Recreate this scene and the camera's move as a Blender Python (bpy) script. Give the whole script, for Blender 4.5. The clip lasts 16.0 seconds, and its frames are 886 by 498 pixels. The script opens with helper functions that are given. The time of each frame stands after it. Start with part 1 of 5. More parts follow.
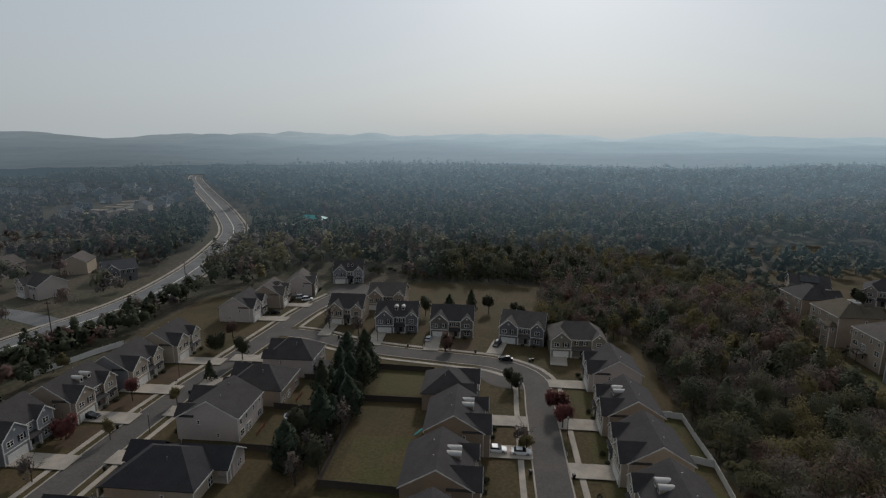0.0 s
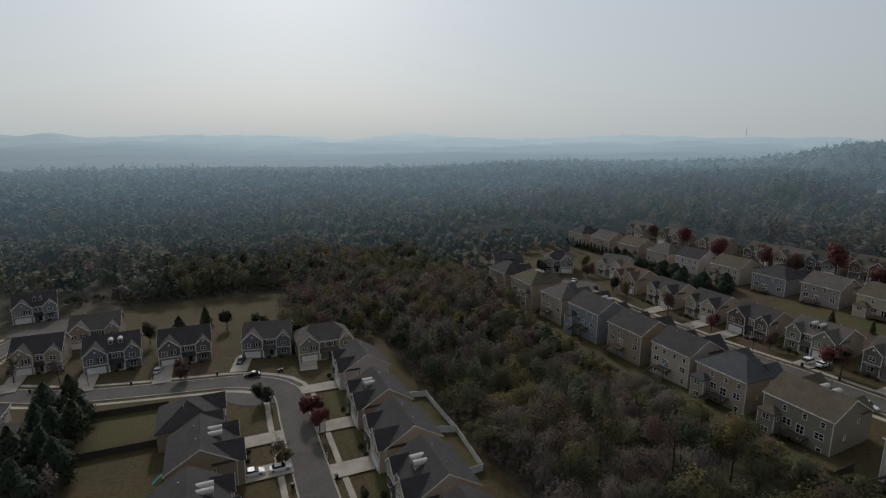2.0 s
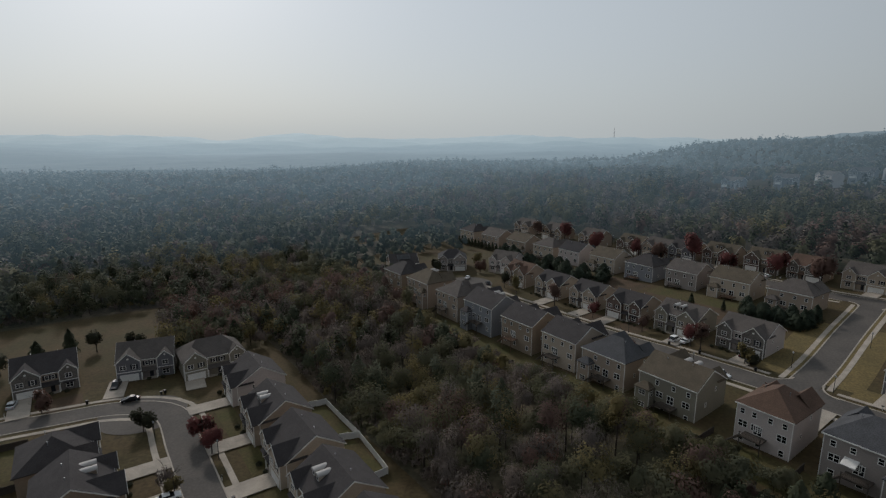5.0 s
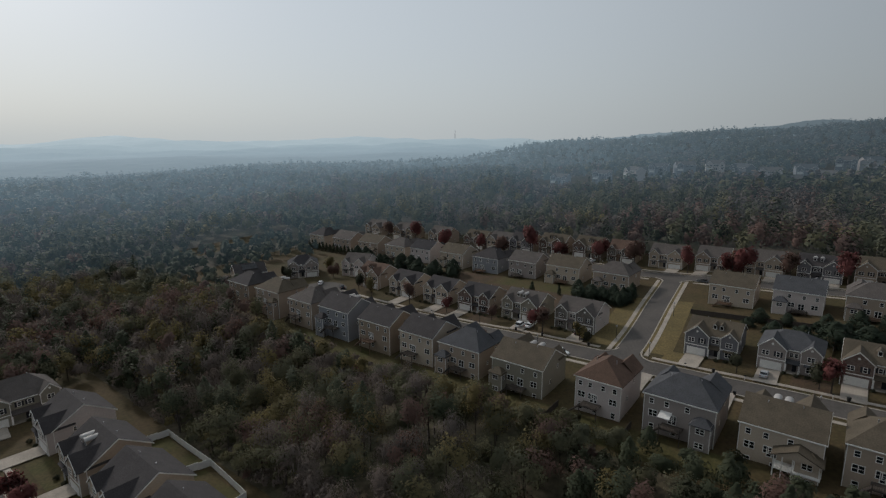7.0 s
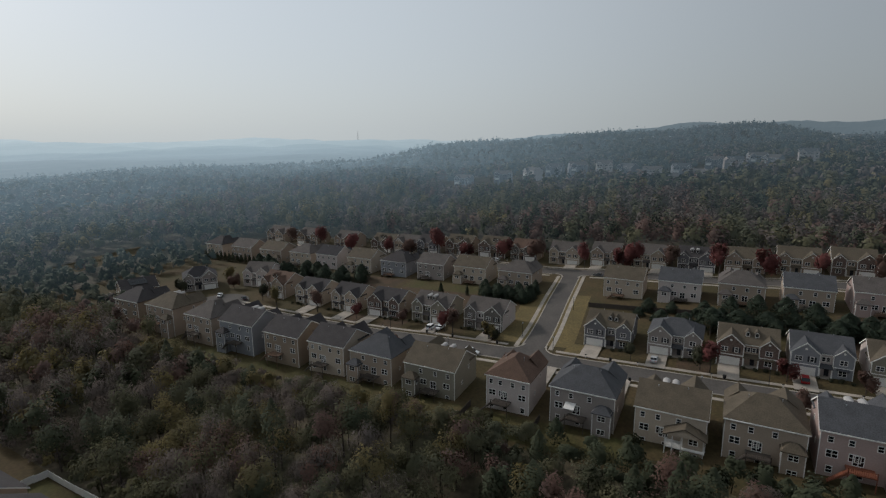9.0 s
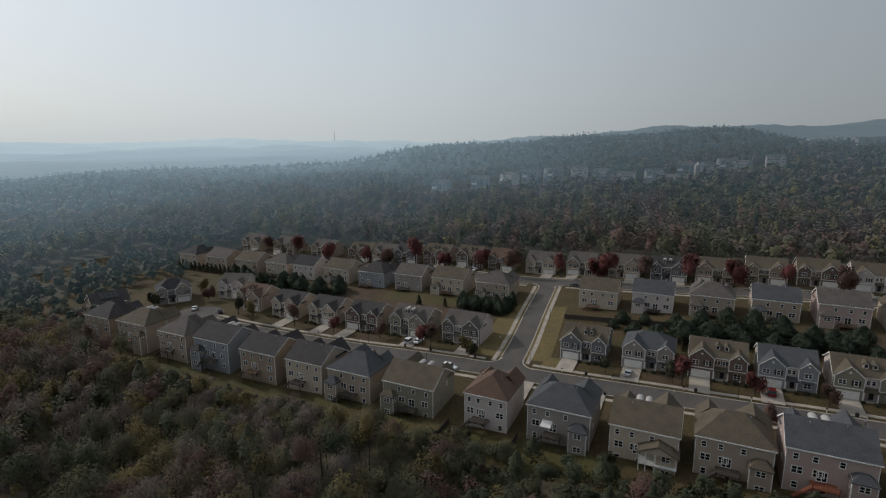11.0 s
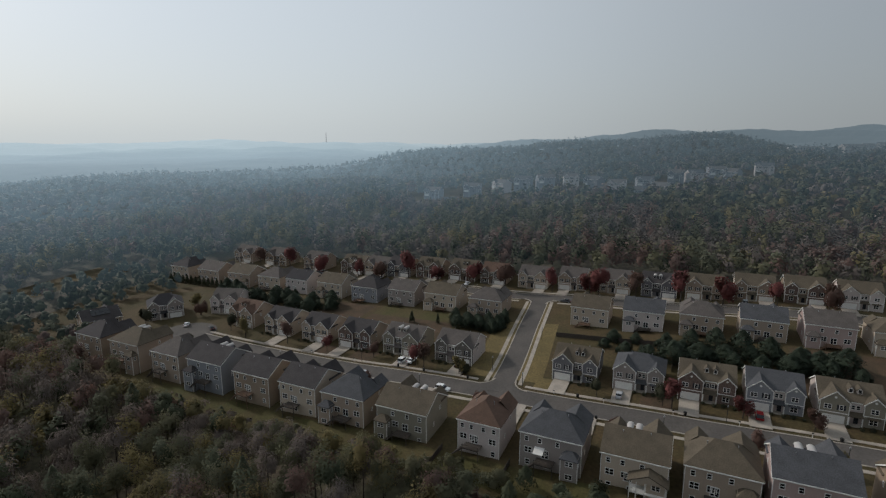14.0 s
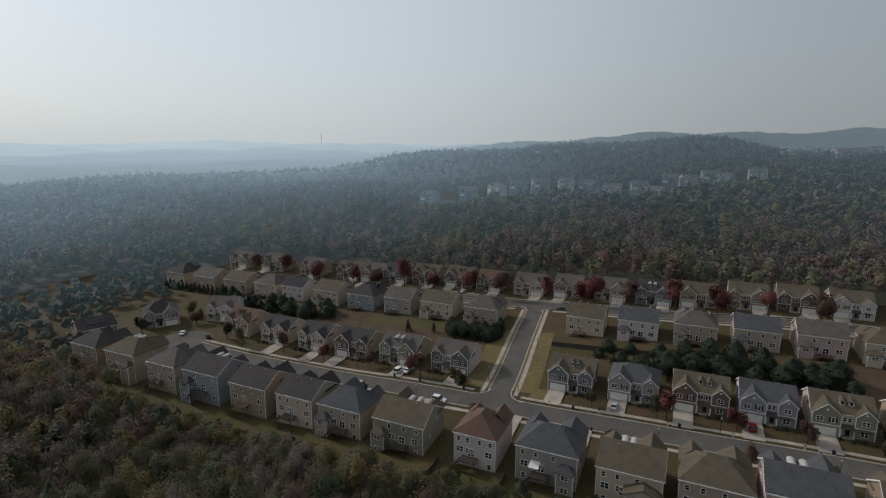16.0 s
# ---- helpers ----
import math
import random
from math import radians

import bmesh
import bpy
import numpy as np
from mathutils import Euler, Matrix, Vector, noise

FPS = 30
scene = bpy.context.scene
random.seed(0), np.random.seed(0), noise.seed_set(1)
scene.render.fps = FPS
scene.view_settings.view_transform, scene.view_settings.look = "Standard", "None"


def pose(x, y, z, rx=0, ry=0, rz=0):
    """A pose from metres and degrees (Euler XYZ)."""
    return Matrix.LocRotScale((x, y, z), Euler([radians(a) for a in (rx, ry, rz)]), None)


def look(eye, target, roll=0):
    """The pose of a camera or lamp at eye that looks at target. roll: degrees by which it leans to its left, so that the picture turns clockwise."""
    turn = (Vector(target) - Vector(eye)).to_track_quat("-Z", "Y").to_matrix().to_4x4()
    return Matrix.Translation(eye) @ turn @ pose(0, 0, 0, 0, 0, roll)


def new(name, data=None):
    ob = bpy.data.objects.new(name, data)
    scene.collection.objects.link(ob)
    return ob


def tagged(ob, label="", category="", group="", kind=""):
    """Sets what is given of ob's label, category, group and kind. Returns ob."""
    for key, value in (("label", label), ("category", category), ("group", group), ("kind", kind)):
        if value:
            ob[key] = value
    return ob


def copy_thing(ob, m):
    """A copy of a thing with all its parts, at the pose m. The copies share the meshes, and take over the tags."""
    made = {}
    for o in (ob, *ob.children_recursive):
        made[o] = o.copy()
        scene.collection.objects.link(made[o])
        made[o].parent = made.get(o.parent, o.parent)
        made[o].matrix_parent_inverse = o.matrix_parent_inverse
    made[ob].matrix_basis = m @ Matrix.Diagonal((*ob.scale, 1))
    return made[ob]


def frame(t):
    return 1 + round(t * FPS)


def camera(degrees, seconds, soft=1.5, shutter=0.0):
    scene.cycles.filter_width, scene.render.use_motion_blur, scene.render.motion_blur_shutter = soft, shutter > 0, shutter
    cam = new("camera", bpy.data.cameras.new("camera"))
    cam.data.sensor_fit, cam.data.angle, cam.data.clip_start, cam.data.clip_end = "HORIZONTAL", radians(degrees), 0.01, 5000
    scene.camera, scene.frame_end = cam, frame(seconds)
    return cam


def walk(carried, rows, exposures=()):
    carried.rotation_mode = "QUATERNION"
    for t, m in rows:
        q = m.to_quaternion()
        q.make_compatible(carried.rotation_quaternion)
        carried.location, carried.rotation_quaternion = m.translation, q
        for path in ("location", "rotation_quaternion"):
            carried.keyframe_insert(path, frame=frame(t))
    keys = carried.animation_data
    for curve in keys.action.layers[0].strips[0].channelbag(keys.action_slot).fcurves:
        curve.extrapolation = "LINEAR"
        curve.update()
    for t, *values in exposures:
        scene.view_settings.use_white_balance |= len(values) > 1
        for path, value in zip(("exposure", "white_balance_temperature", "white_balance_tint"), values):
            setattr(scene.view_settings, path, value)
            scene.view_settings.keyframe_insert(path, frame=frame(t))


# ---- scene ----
cam = camera(79.75, 16.0, soft=1.25)

# seconds, x, y, z, heading, tilt, lean to the right (degrees)
PATH = [
    (0.0, 0.00, 0.00, 60.00, 4.91, -11.87, -0.28),
    (0.5, -0.01, 0.03, 60.18, -0.07, -11.83, -0.30),
    (1.0, -0.12, 0.13, 60.30, -13.55, -11.72, -0.19),
    (1.5, -0.24, 0.29, 60.37, -21.22, -11.64, -0.19),
    (2.0, -0.37, 0.37, 60.44, -23.56, -11.66, -0.15),
    (2.5, -0.49, 0.37, 60.53, -25.45, -11.67, -0.16),
    (3.0, -0.61, 0.34, 60.63, -26.86, -11.71, -0.20),
    (5.5, -0.81, 0.44, 60.93, -38.80, -11.54, 0.03),
    (6.0, -0.81, 0.46, 60.92, -42.95, -11.49, 0.17),
    (6.5, -0.73, 0.54, 60.87, -46.97, -11.47, 0.21),
    (7.0, -0.62, 0.65, 60.80, -51.40, -11.45, 0.27),
    (7.5, -0.58, 0.79, 60.81, -55.50, -11.47, 0.35),
    (8.0, -0.55, 0.88, 60.95, -57.84, -11.51, 0.41),
    (8.5, -0.48, 0.97, 61.33, -59.80, -11.51, 0.42),
    (9.0, -0.44, 0.99, 61.99, -61.57, -11.42, 0.41),
    (11.5, -0.24, 1.12, 68.04, -64.20, -11.40, 0.14),
    (12.0, -0.28, 1.24, 69.24, -64.44, -11.40, 0.10),
    (12.5, -0.32, 1.32, 70.38, -64.62, -11.35, 0.07),
    (13.0, -0.35, 1.36, 71.45, -64.73, -11.32, 0.05),
    (13.5, -0.37, 1.40, 72.49, -64.81, -11.28, 0.01),
    (14.0, -0.36, 1.41, 73.49, -64.91, -11.27, -0.03),
    (14.5, -0.36, 1.43, 74.41, -65.02, -11.27, -0.10),
    (15.0, -0.40, 1.48, 75.27, -65.12, -11.23, -0.12),
    (15.5, -0.45, 1.55, 76.11, -65.22, -11.20, -0.16),
    (16.0, -0.55, 1.66, 76.95, -65.42, -11.20, -0.18),
]
walk(cam, [(t, pose(x, y, z, 0, 0, yaw) @ pose(0, 0, 0, 90 + tilt) @ pose(0, 0, 0, 0, 0, -lean))
           for t, x, y, z, yaw, tilt, lean in PATH],
     [(0.0, -0.03), (3.0, 0.0), (5.5, -0.02), (8.0, 0.12), (11.5, 0.26), (16.0, 0.29)])

# ---- world, sun, exposure ----
SUN_YAW, SUN_UP = -8.0, 31.0          # heading of the sun from +y, degrees; height over the horizon
world = bpy.data.worlds.new("hazy_sky")
scene.world = world
world.use_nodes = True
wn, wl = world.node_tree.nodes, world.node_tree.links
wn.clear()
sky = wn.new("ShaderNodeTexSky")
sky.sky_type = "NISHITA"
sky.sun_disc = False
sky.sun_elevation = radians(SUN_UP)
sky.sun_rotation = radians(-SUN_YAW)
sky.air_density, sky.dust_density, sky.ozone_density = 1.2, 5.0, 2.0
sky.altitude = 250
sky_bg = wn.new("ShaderNodeBackground")
sky_bg.inputs["Strength"].default_value = 0.0135
veil = wn.new("ShaderNodeBackground")
veil.inputs["Color"].default_value = (0.890, 0.972, 1.010, 1)
# the haze's own light: strongest round the sun, falling off to the sides
way = wn.new("ShaderNodeTexCoord")
toward = wn.new("ShaderNodeVectorMath")
toward.operation = "DOT_PRODUCT"
toward.inputs[1].default_value = (-math.sin(radians(SUN_YAW)), math.cos(radians(SUN_YAW)), 0.25)
fall = wn.new("ShaderNodeMapRange")
fall.interpolation_type = "SMOOTHSTEP"
for key, v in (("From Min", -0.25), ("From Max", 0.95), ("To Min", 0.248), ("To Max", 0.485)):
    fall.inputs[key].default_value = v
wl.new(way.outputs["Generated"], toward.inputs[0])
wl.new(toward.outputs["Value"], fall.inputs["Value"])
wl.new(fall.outputs["Result"], veil.inputs["Strength"])
both = wn.new("ShaderNodeAddShader")
wout = wn.new("ShaderNodeOutputWorld")
cool = wn.new("ShaderNodeMix")
cool.data_type, cool.blend_type = "RGBA", "MULTIPLY"
cool.inputs["Factor"].default_value = 1.0
for socket in cool.inputs:
    if socket.type == "RGBA" and socket.name == "B":
        socket.default_value = (0.77, 0.89, 1.20, 1)
    if socket.type == "RGBA" and socket.name == "A":
        wl.new(sky.outputs[0], socket)
wl.new([o for o in cool.outputs if o.type == "RGBA"][0], sky_bg.inputs["Color"])
wl.new(sky_bg.outputs[0], both.inputs[0])
wl.new(veil.outputs[0], both.inputs[1])
wl.new(both.outputs[0], wout.inputs["Surface"])

sun = new("sun", bpy.data.lights.new("sun", "SUN"))
sun.data.energy, sun.data.angle, sun.data.color = 1.5, radians(6.0), (1.0, 0.94, 0.88)
sun_dir = Vector((-math.sin(radians(SUN_YAW)) * math.cos(radians(SUN_UP)),
                  math.cos(radians(SUN_YAW)) * math.cos(radians(SUN_UP)), math.sin(radians(SUN_UP))))
sun.matrix_world = look(sun_dir * 500, (0, 0, 0))
scene.view_settings.exposure = 0.0

# ---- materials ----
MATS = {}


def mat(name, base, second=None, scale=0.5, rough=0.85, bump=0.0, bump_scale=8.0, metal=0.0, fine=0.12,
        lap=0.0, trans=0.0, island=0.0, rand=0.0):
    """A surface: base colour blended with a second one by large noise, fine grain in value, optional
    relief, lap lines (metres per course), light through it, and variation per piece or per thing."""
    if name in MATS:
        return MATS[name]
    m = bpy.data.materials.new(name)
    m.use_nodes = True
    n, l = m.node_tree.nodes, m.node_tree.links
    b = n["Principled BSDF"]
    b.inputs["Roughness"].default_value = rough
    b.inputs["Metallic"].default_value = metal
    b.inputs["Specular IOR Level"].default_value = 0.3
    geo = n.new("ShaderNodeTexCoord")
    big = n.new("ShaderNodeTexNoise")
    big.inputs["Scale"].default_value, big.inputs["Detail"].default_value = scale, 4
    small = n.new("ShaderNodeTexNoise")
    small.inputs["Scale"].default_value, small.inputs["Detail"].default_value = scale * 14, 3
    for t in (big, small):
        l.new(geo.outputs["Object"], t.inputs["Vector"])
    ramp = n.new("ShaderNodeValToRGB")
    ramp.color_ramp.elements[0].position, ramp.color_ramp.elements[1].position = 0.38, 0.62
    ramp.color_ramp.elements[0].color = (*base, 1)
    ramp.color_ramp.elements[1].color = (*(second or tuple(c * 0.86 for c in base)), 1)
    l.new(big.outputs["Fac"], ramp.inputs["Fac"])
    hsv = n.new("ShaderNodeHueSaturation")
    l.new(ramp.outputs["Color"], hsv.inputs["Color"])
    val = n.new("ShaderNodeMapRange")
    val.inputs["To Min"].default_value, val.inputs["To Max"].default_value = 1 - fine * 2, 1 + fine * 2
    val.inputs["From Min"].default_value, val.inputs["From Max"].default_value = 0.25, 0.75
    l.new(small.outputs["Fac"], val.inputs["Value"])
    value = val.outputs["Result"]
    if island or rand:
        src = n.new("ShaderNodeNewGeometry").outputs["Random Per Island"] if island else n.new("ShaderNodeObjectInfo").outputs["Random"]
        k = island or rand
        vary = n.new("ShaderNodeMapRange")
        vary.inputs["To Min"].default_value, vary.inputs["To Max"].default_value = 1 - k, 1 + k
        l.new(src, vary.inputs["Value"])
        mul = n.new("ShaderNodeMath")
        mul.operation = "MULTIPLY"
        l.new(value, mul.inputs[0])
        l.new(vary.outputs["Result"], mul.inputs[1])
        value = mul.outputs[0]
    l.new(value, hsv.inputs["Value"])
    l.new(hsv.outputs["Color"], b.inputs["Base Color"])
    height = None
    if lap:
        sep = n.new("ShaderNodeSeparateXYZ")
        l.new(geo.outputs["Object"], sep.inputs[0])
        saw = n.new("ShaderNodeMath")
        saw.operation = "FRACT"
        div = n.new("ShaderNodeMath")
        div.operation = "DIVIDE"
        div.inputs[1].default_value = lap
        l.new(sep.outputs["Z"], div.inputs[0])
        l.new(div.outputs[0], saw.inputs[0])
        inv = n.new("ShaderNodeMath")
        inv.operation = "SUBTRACT"
        inv.inputs[0].default_value = 1.0
        l.new(saw.outputs[0], inv.inputs[1])
        height, amount = inv.outputs[0], 0.35
    elif bump:
        rel = n.new("ShaderNodeTexNoise")
        rel.inputs["Scale"].default_value, rel.inputs["Detail"].default_value = bump_scale, 4
        l.new(geo.outputs["Object"], rel.inputs["Vector"])
        height, amount = rel.outputs["Fac"], bump
    if height:
        bn = n.new("ShaderNodeBump")
        bn.inputs["Strength"].default_value = amount
        bn.inputs["Distance"].default_value = 0.02 if lap else 0.05
        l.new(height, bn.inputs["Height"])
        l.new(bn.outputs[0], b.inputs["Normal"])
    if trans:
        tr = n.new("ShaderNodeBsdfTranslucent")
        l.new(hsv.outputs["Color"], tr.inputs["Color"])
        mix = n.new("ShaderNodeMixShader")
        mix.inputs[0].default_value = trans
        l.new(b.outputs[0], mix.inputs[1])
        l.new(tr.outputs[0], mix.inputs[2])
        l.new(mix.outputs[0], n["Material Output"].inputs["Surface"])
    MATS[name] = m
    return m


# haze painted as emission: metres from the origin, colour
HAZE_GLOW = [(0, (0, 0, 0)), (230, (0, 0, 0)), (300, (0.006, 0.009, 0.011)), (400, (0.024, 0.036, 0.045)), (520, (0.046, 0.067, 0.084)), (650, (0.067, 0.096, 0.119)), (800, (0.088, 0.124, 0.151)),
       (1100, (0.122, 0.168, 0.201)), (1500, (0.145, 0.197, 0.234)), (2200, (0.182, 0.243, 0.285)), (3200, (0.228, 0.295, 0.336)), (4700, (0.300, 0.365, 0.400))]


def paint_haze_glow(m, amount=1.0):
    """Paints haze into a material as emission, bluer and paler with the distance from the origin, most about 26 degrees
    right of +y; the base colour dims.
    """
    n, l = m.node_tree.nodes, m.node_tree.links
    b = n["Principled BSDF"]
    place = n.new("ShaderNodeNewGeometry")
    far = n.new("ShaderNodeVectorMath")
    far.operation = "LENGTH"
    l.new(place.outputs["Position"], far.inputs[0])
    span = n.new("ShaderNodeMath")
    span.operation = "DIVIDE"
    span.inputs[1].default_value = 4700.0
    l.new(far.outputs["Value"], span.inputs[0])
    haze_ramp = n.new("ShaderNodeValToRGB")
    e = haze_ramp.color_ramp.elements
    while len(e) < len(HAZE_GLOW):
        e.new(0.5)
    for k, (d, c) in enumerate(HAZE_GLOW):
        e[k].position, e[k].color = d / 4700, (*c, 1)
    l.new(span.outputs[0], haze_ramp.inputs["Fac"])
    l.new(haze_ramp.outputs["Color"], b.inputs["Emission Color"])
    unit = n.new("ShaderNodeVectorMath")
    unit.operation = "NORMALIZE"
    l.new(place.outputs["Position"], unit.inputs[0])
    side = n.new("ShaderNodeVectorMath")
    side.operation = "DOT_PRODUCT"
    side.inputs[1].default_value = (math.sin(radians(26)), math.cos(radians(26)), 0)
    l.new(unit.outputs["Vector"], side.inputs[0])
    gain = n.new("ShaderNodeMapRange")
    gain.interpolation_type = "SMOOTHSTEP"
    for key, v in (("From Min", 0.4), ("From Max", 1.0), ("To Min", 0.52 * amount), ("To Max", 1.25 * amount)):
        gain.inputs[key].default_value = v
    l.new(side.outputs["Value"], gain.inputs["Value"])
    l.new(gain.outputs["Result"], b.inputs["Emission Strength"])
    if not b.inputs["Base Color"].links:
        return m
    clear = n.new("ShaderNodeMapRange")         # share of the base colour kept under the painted haze
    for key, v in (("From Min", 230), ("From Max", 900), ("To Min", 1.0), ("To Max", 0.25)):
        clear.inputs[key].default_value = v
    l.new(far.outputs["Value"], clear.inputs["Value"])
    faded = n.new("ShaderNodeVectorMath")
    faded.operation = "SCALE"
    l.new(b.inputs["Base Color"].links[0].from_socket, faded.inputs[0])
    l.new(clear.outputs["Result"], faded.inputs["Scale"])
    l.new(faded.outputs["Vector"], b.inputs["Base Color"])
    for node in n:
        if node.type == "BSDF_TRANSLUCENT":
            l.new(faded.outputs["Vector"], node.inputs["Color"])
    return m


def haze_leaf_copy(src):
    """A copy of a leaf material with haze glow painted in and less light let through."""
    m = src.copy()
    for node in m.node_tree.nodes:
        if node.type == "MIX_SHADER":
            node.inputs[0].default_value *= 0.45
    return paint_haze_glow(m)


def glass(name="window_glass"):
    if name in MATS:
        return MATS[name]
    m = bpy.data.materials.new(name)
    m.use_nodes = True
    b = m.node_tree.nodes["Principled BSDF"]
    b.inputs["Base Color"].default_value = (0.012, 0.014, 0.017, 1)
    b.inputs["Roughness"].default_value = 0.08
    b.inputs["IOR"].default_value = 1.5
    MATS[name] = m
    return m


GLASS = glass()
WHITE = mat("white_trim", (0.76, 0.74, 0.70), fine=0.06)
WHITE_FENCE = mat("white_vinyl", (0.72, 0.71, 0.68), fine=0.05)
CONCRETE = mat("concrete", (0.385, 0.335, 0.280), (0.300, 0.265, 0.225), 0.3, 0.9, fine=0.1, bump=0.2)
KERB = mat("kerb_concrete", (0.38, 0.335, 0.285), (0.300, 0.268, 0.23), 0.4, 0.9)
ASPHALT = mat("asphalt", (0.096, 0.085, 0.076), (0.078, 0.070, 0.064), 0.12, 0.9, fine=0.1)
ASPHALT_OLD = mat("worn_asphalt", (0.165, 0.165, 0.165), (0.13, 0.13, 0.13), 0.1, 0.9, fine=0.08)
PAINT_LINE = mat("road_paint", (0.6, 0.58, 0.5), fine=0.15, scale=2)
GRASS = mat("dry_lawn", (0.054, 0.043, 0.016), (0.070, 0.048, 0.021), 0.09, 0.95, fine=0.16)
GRASS_GREEN = mat("green_lawn", (0.060, 0.056, 0.017), (0.072, 0.056, 0.022), 0.12, 0.95, fine=0.16)
GRASS_GOLD = mat("golden_lawn", (0.150, 0.110, 0.044), (0.115, 0.088, 0.036), 0.12, 0.95, fine=0.16)
MULCH = mat("pine_straw", (0.080, 0.050, 0.030), (0.060, 0.042, 0.024), 0.25, 0.95, fine=0.2)
# haze glow is painted into the distant floor as well, at half strength
LITTER = paint_haze_glow(mat("woodland_floor", (0.080, 0.062, 0.042), (0.066, 0.062, 0.036), 0.05, 0.98, fine=0.25), 0.5)
DARKWOOD = mat("weathered_wood", (0.075, 0.06, 0.048), (0.055, 0.046, 0.04), 0.6, 0.9, fine=0.2)
DECKWOOD = mat("deck_timber", (0.16, 0.095, 0.06), (0.11, 0.07, 0.05), 0.8, 0.85, fine=0.15)
REDWOOD = mat("red_deck_timber", (0.22, 0.075, 0.04), (0.17, 0.06, 0.035), 0.8, 0.85, fine=0.15)
BARK = mat("bark", (0.07, 0.055, 0.045), (0.05, 0.04, 0.034), 1.5, 0.95, fine=0.2)
METAL = mat("galvanised_metal", (0.35, 0.36, 0.37), rough=0.45, metal=0.8)
DORMER = mat("dormer_metal", (0.42, 0.40, 0.38), rough=0.6, fine=0.05)
BLACK = mat("black_plastic", (0.015, 0.015, 0.016), rough=0.5)
SHUTTER = mat("dark_shutters", (0.02, 0.022, 0.028), rough=0.6)
SIDINGS = {n: mat("siding_" + n, c, tuple(v * 0.93 for v in c), 0.25, 0.7, lap=0.2, fine=0.05) for n, c in ((k, (v[0] * 1.06, v[1] * 0.97, v[2] * 0.97)) for k, v in dict(
    beige=(0.325, 0.28, 0.218), grey=(0.265, 0.25, 0.228), blue=(0.22, 0.245, 0.26), cream=(0.41, 0.37, 0.29),
    tan=(0.265, 0.222, 0.162), white=(0.47, 0.445, 0.41), sage=(0.225, 0.222, 0.172), slate=(0.15, 0.16, 0.17),
    pink=(0.37, 0.305, 0.275)).items())}
BRICK = mat("brick_front", (0.13, 0.085, 0.068), (0.17, 0.13, 0.11), 2.5, 0.9, fine=0.22, lap=0.075)
STONE = mat("stone_front", (0.19, 0.17, 0.15), (0.12, 0.11, 0.10), 2.5, 0.9, fine=0.25)
ROOFS = {n: mat("shingle_" + n, c, tuple(v * 0.8 for v in c), 0.35, 0.92, lap=0.14, fine=0.16) for n, c in ((k, (v[0] * 1.07, v[1] * 0.97, v[2] * 0.95)) for k, v in dict(
    charcoal=(0.050, 0.049, 0.050), grey=(0.098, 0.093, 0.086), blue=(0.068, 0.076, 0.083), brown=(0.11, 0.075, 0.055),
    tan=(0.097, 0.086, 0.062), dark=(0.034, 0.035, 0.039)).items())}

# ---- mesh helpers ----


class Geo:
    """Collects vertices and faces of one mesh."""

    def __init__(self):
        self.v, self.f = [], []

    def add(self, vs, fs):
        k = len(self.v)
        self.v += [tuple(p) for p in vs]
        self.f += [tuple(i + k for i in q) for q in fs]
        return self

    def box(self, x0, y0, z0, x1, y1, z1):
        return self.add([(x0, y0, z0), (x1, y0, z0), (x1, y1, z0), (x0, y1, z0), (x0, y0, z1), (x1, y0, z1), (x1, y1, z1), (x0, y1, z1)],
                        [(0, 3, 2, 1), (4, 5, 6, 7), (0, 1, 5, 4), (1, 2, 6, 5), (2, 3, 7, 6), (3, 0, 4, 7)])

    def extrude(self, poly, axis, a, b):
        """A closed prism: poly in the two other axes (in x, y, z order), from a to b along axis."""
        n = len(poly)
        put = {"x": lambda p, c: (c, p[0], p[1]), "y": lambda p, c: (p[0], c, p[1]), "z": lambda p, c: (p[0], p[1], c)}[axis]
        vs = [put(p, a) for p in poly] + [put(p, b) for p in poly]
        fs = [tuple(range(n - 1, -1, -1)), tuple(range(n, 2 * n))] + [(i, (i + 1) % n, n + (i + 1) % n, n + i) for i in range(n)]
        return self.add(vs, fs)

    def tube(self, p, q, r0, r1, n=6):
        p, q = Vector(p), Vector(q)
        u = (q - p).normalized()
        s = u.orthogonal().normalized()
        t = u.cross(s)
        ring = lambda c, r: [c + (s * math.cos(a) + t * math.sin(a)) * r for a in (2 * math.pi * i / n for i in range(n))]
        return self.add(ring(p, r0) + ring(q, r1), [(i, (i + 1) % n, n + (i + 1) % n, n + i) for i in range(n)]
                        + [tuple(range(n - 1, -1, -1)), tuple(range(n, 2 * n))])

    def mesh(self, name, material):
        me = bpy.data.meshes.new(name)
        me.from_pydata(self.v, [], self.f)
        bm = bmesh.new()
        bm.from_mesh(me)
        bmesh.ops.recalc_face_normals(bm, faces=bm.faces)
        bm.to_mesh(me)
        bm.free()
        me.materials.append(material)
        return me


SHARED = {}


def part(name, geo, material, parent=None, label="", at=None):
    """One mesh object under a thing (or at top level): from a Geo, or from a ready mesh."""
    me = geo if isinstance(geo, bpy.types.Mesh) else geo.mesh(name, material)
    ob = new(name, me)
    if parent is not None:
        ob.parent = parent
    if at is not None:
        ob.matrix_basis = at
    return tagged(ob, label)


def shared(key, make, material):
    k = (key, material.name)
    if k not in SHARED:
        SHARED[k] = make().mesh(key[0] if isinstance(key, tuple) else key, material)
    return SHARED[k]


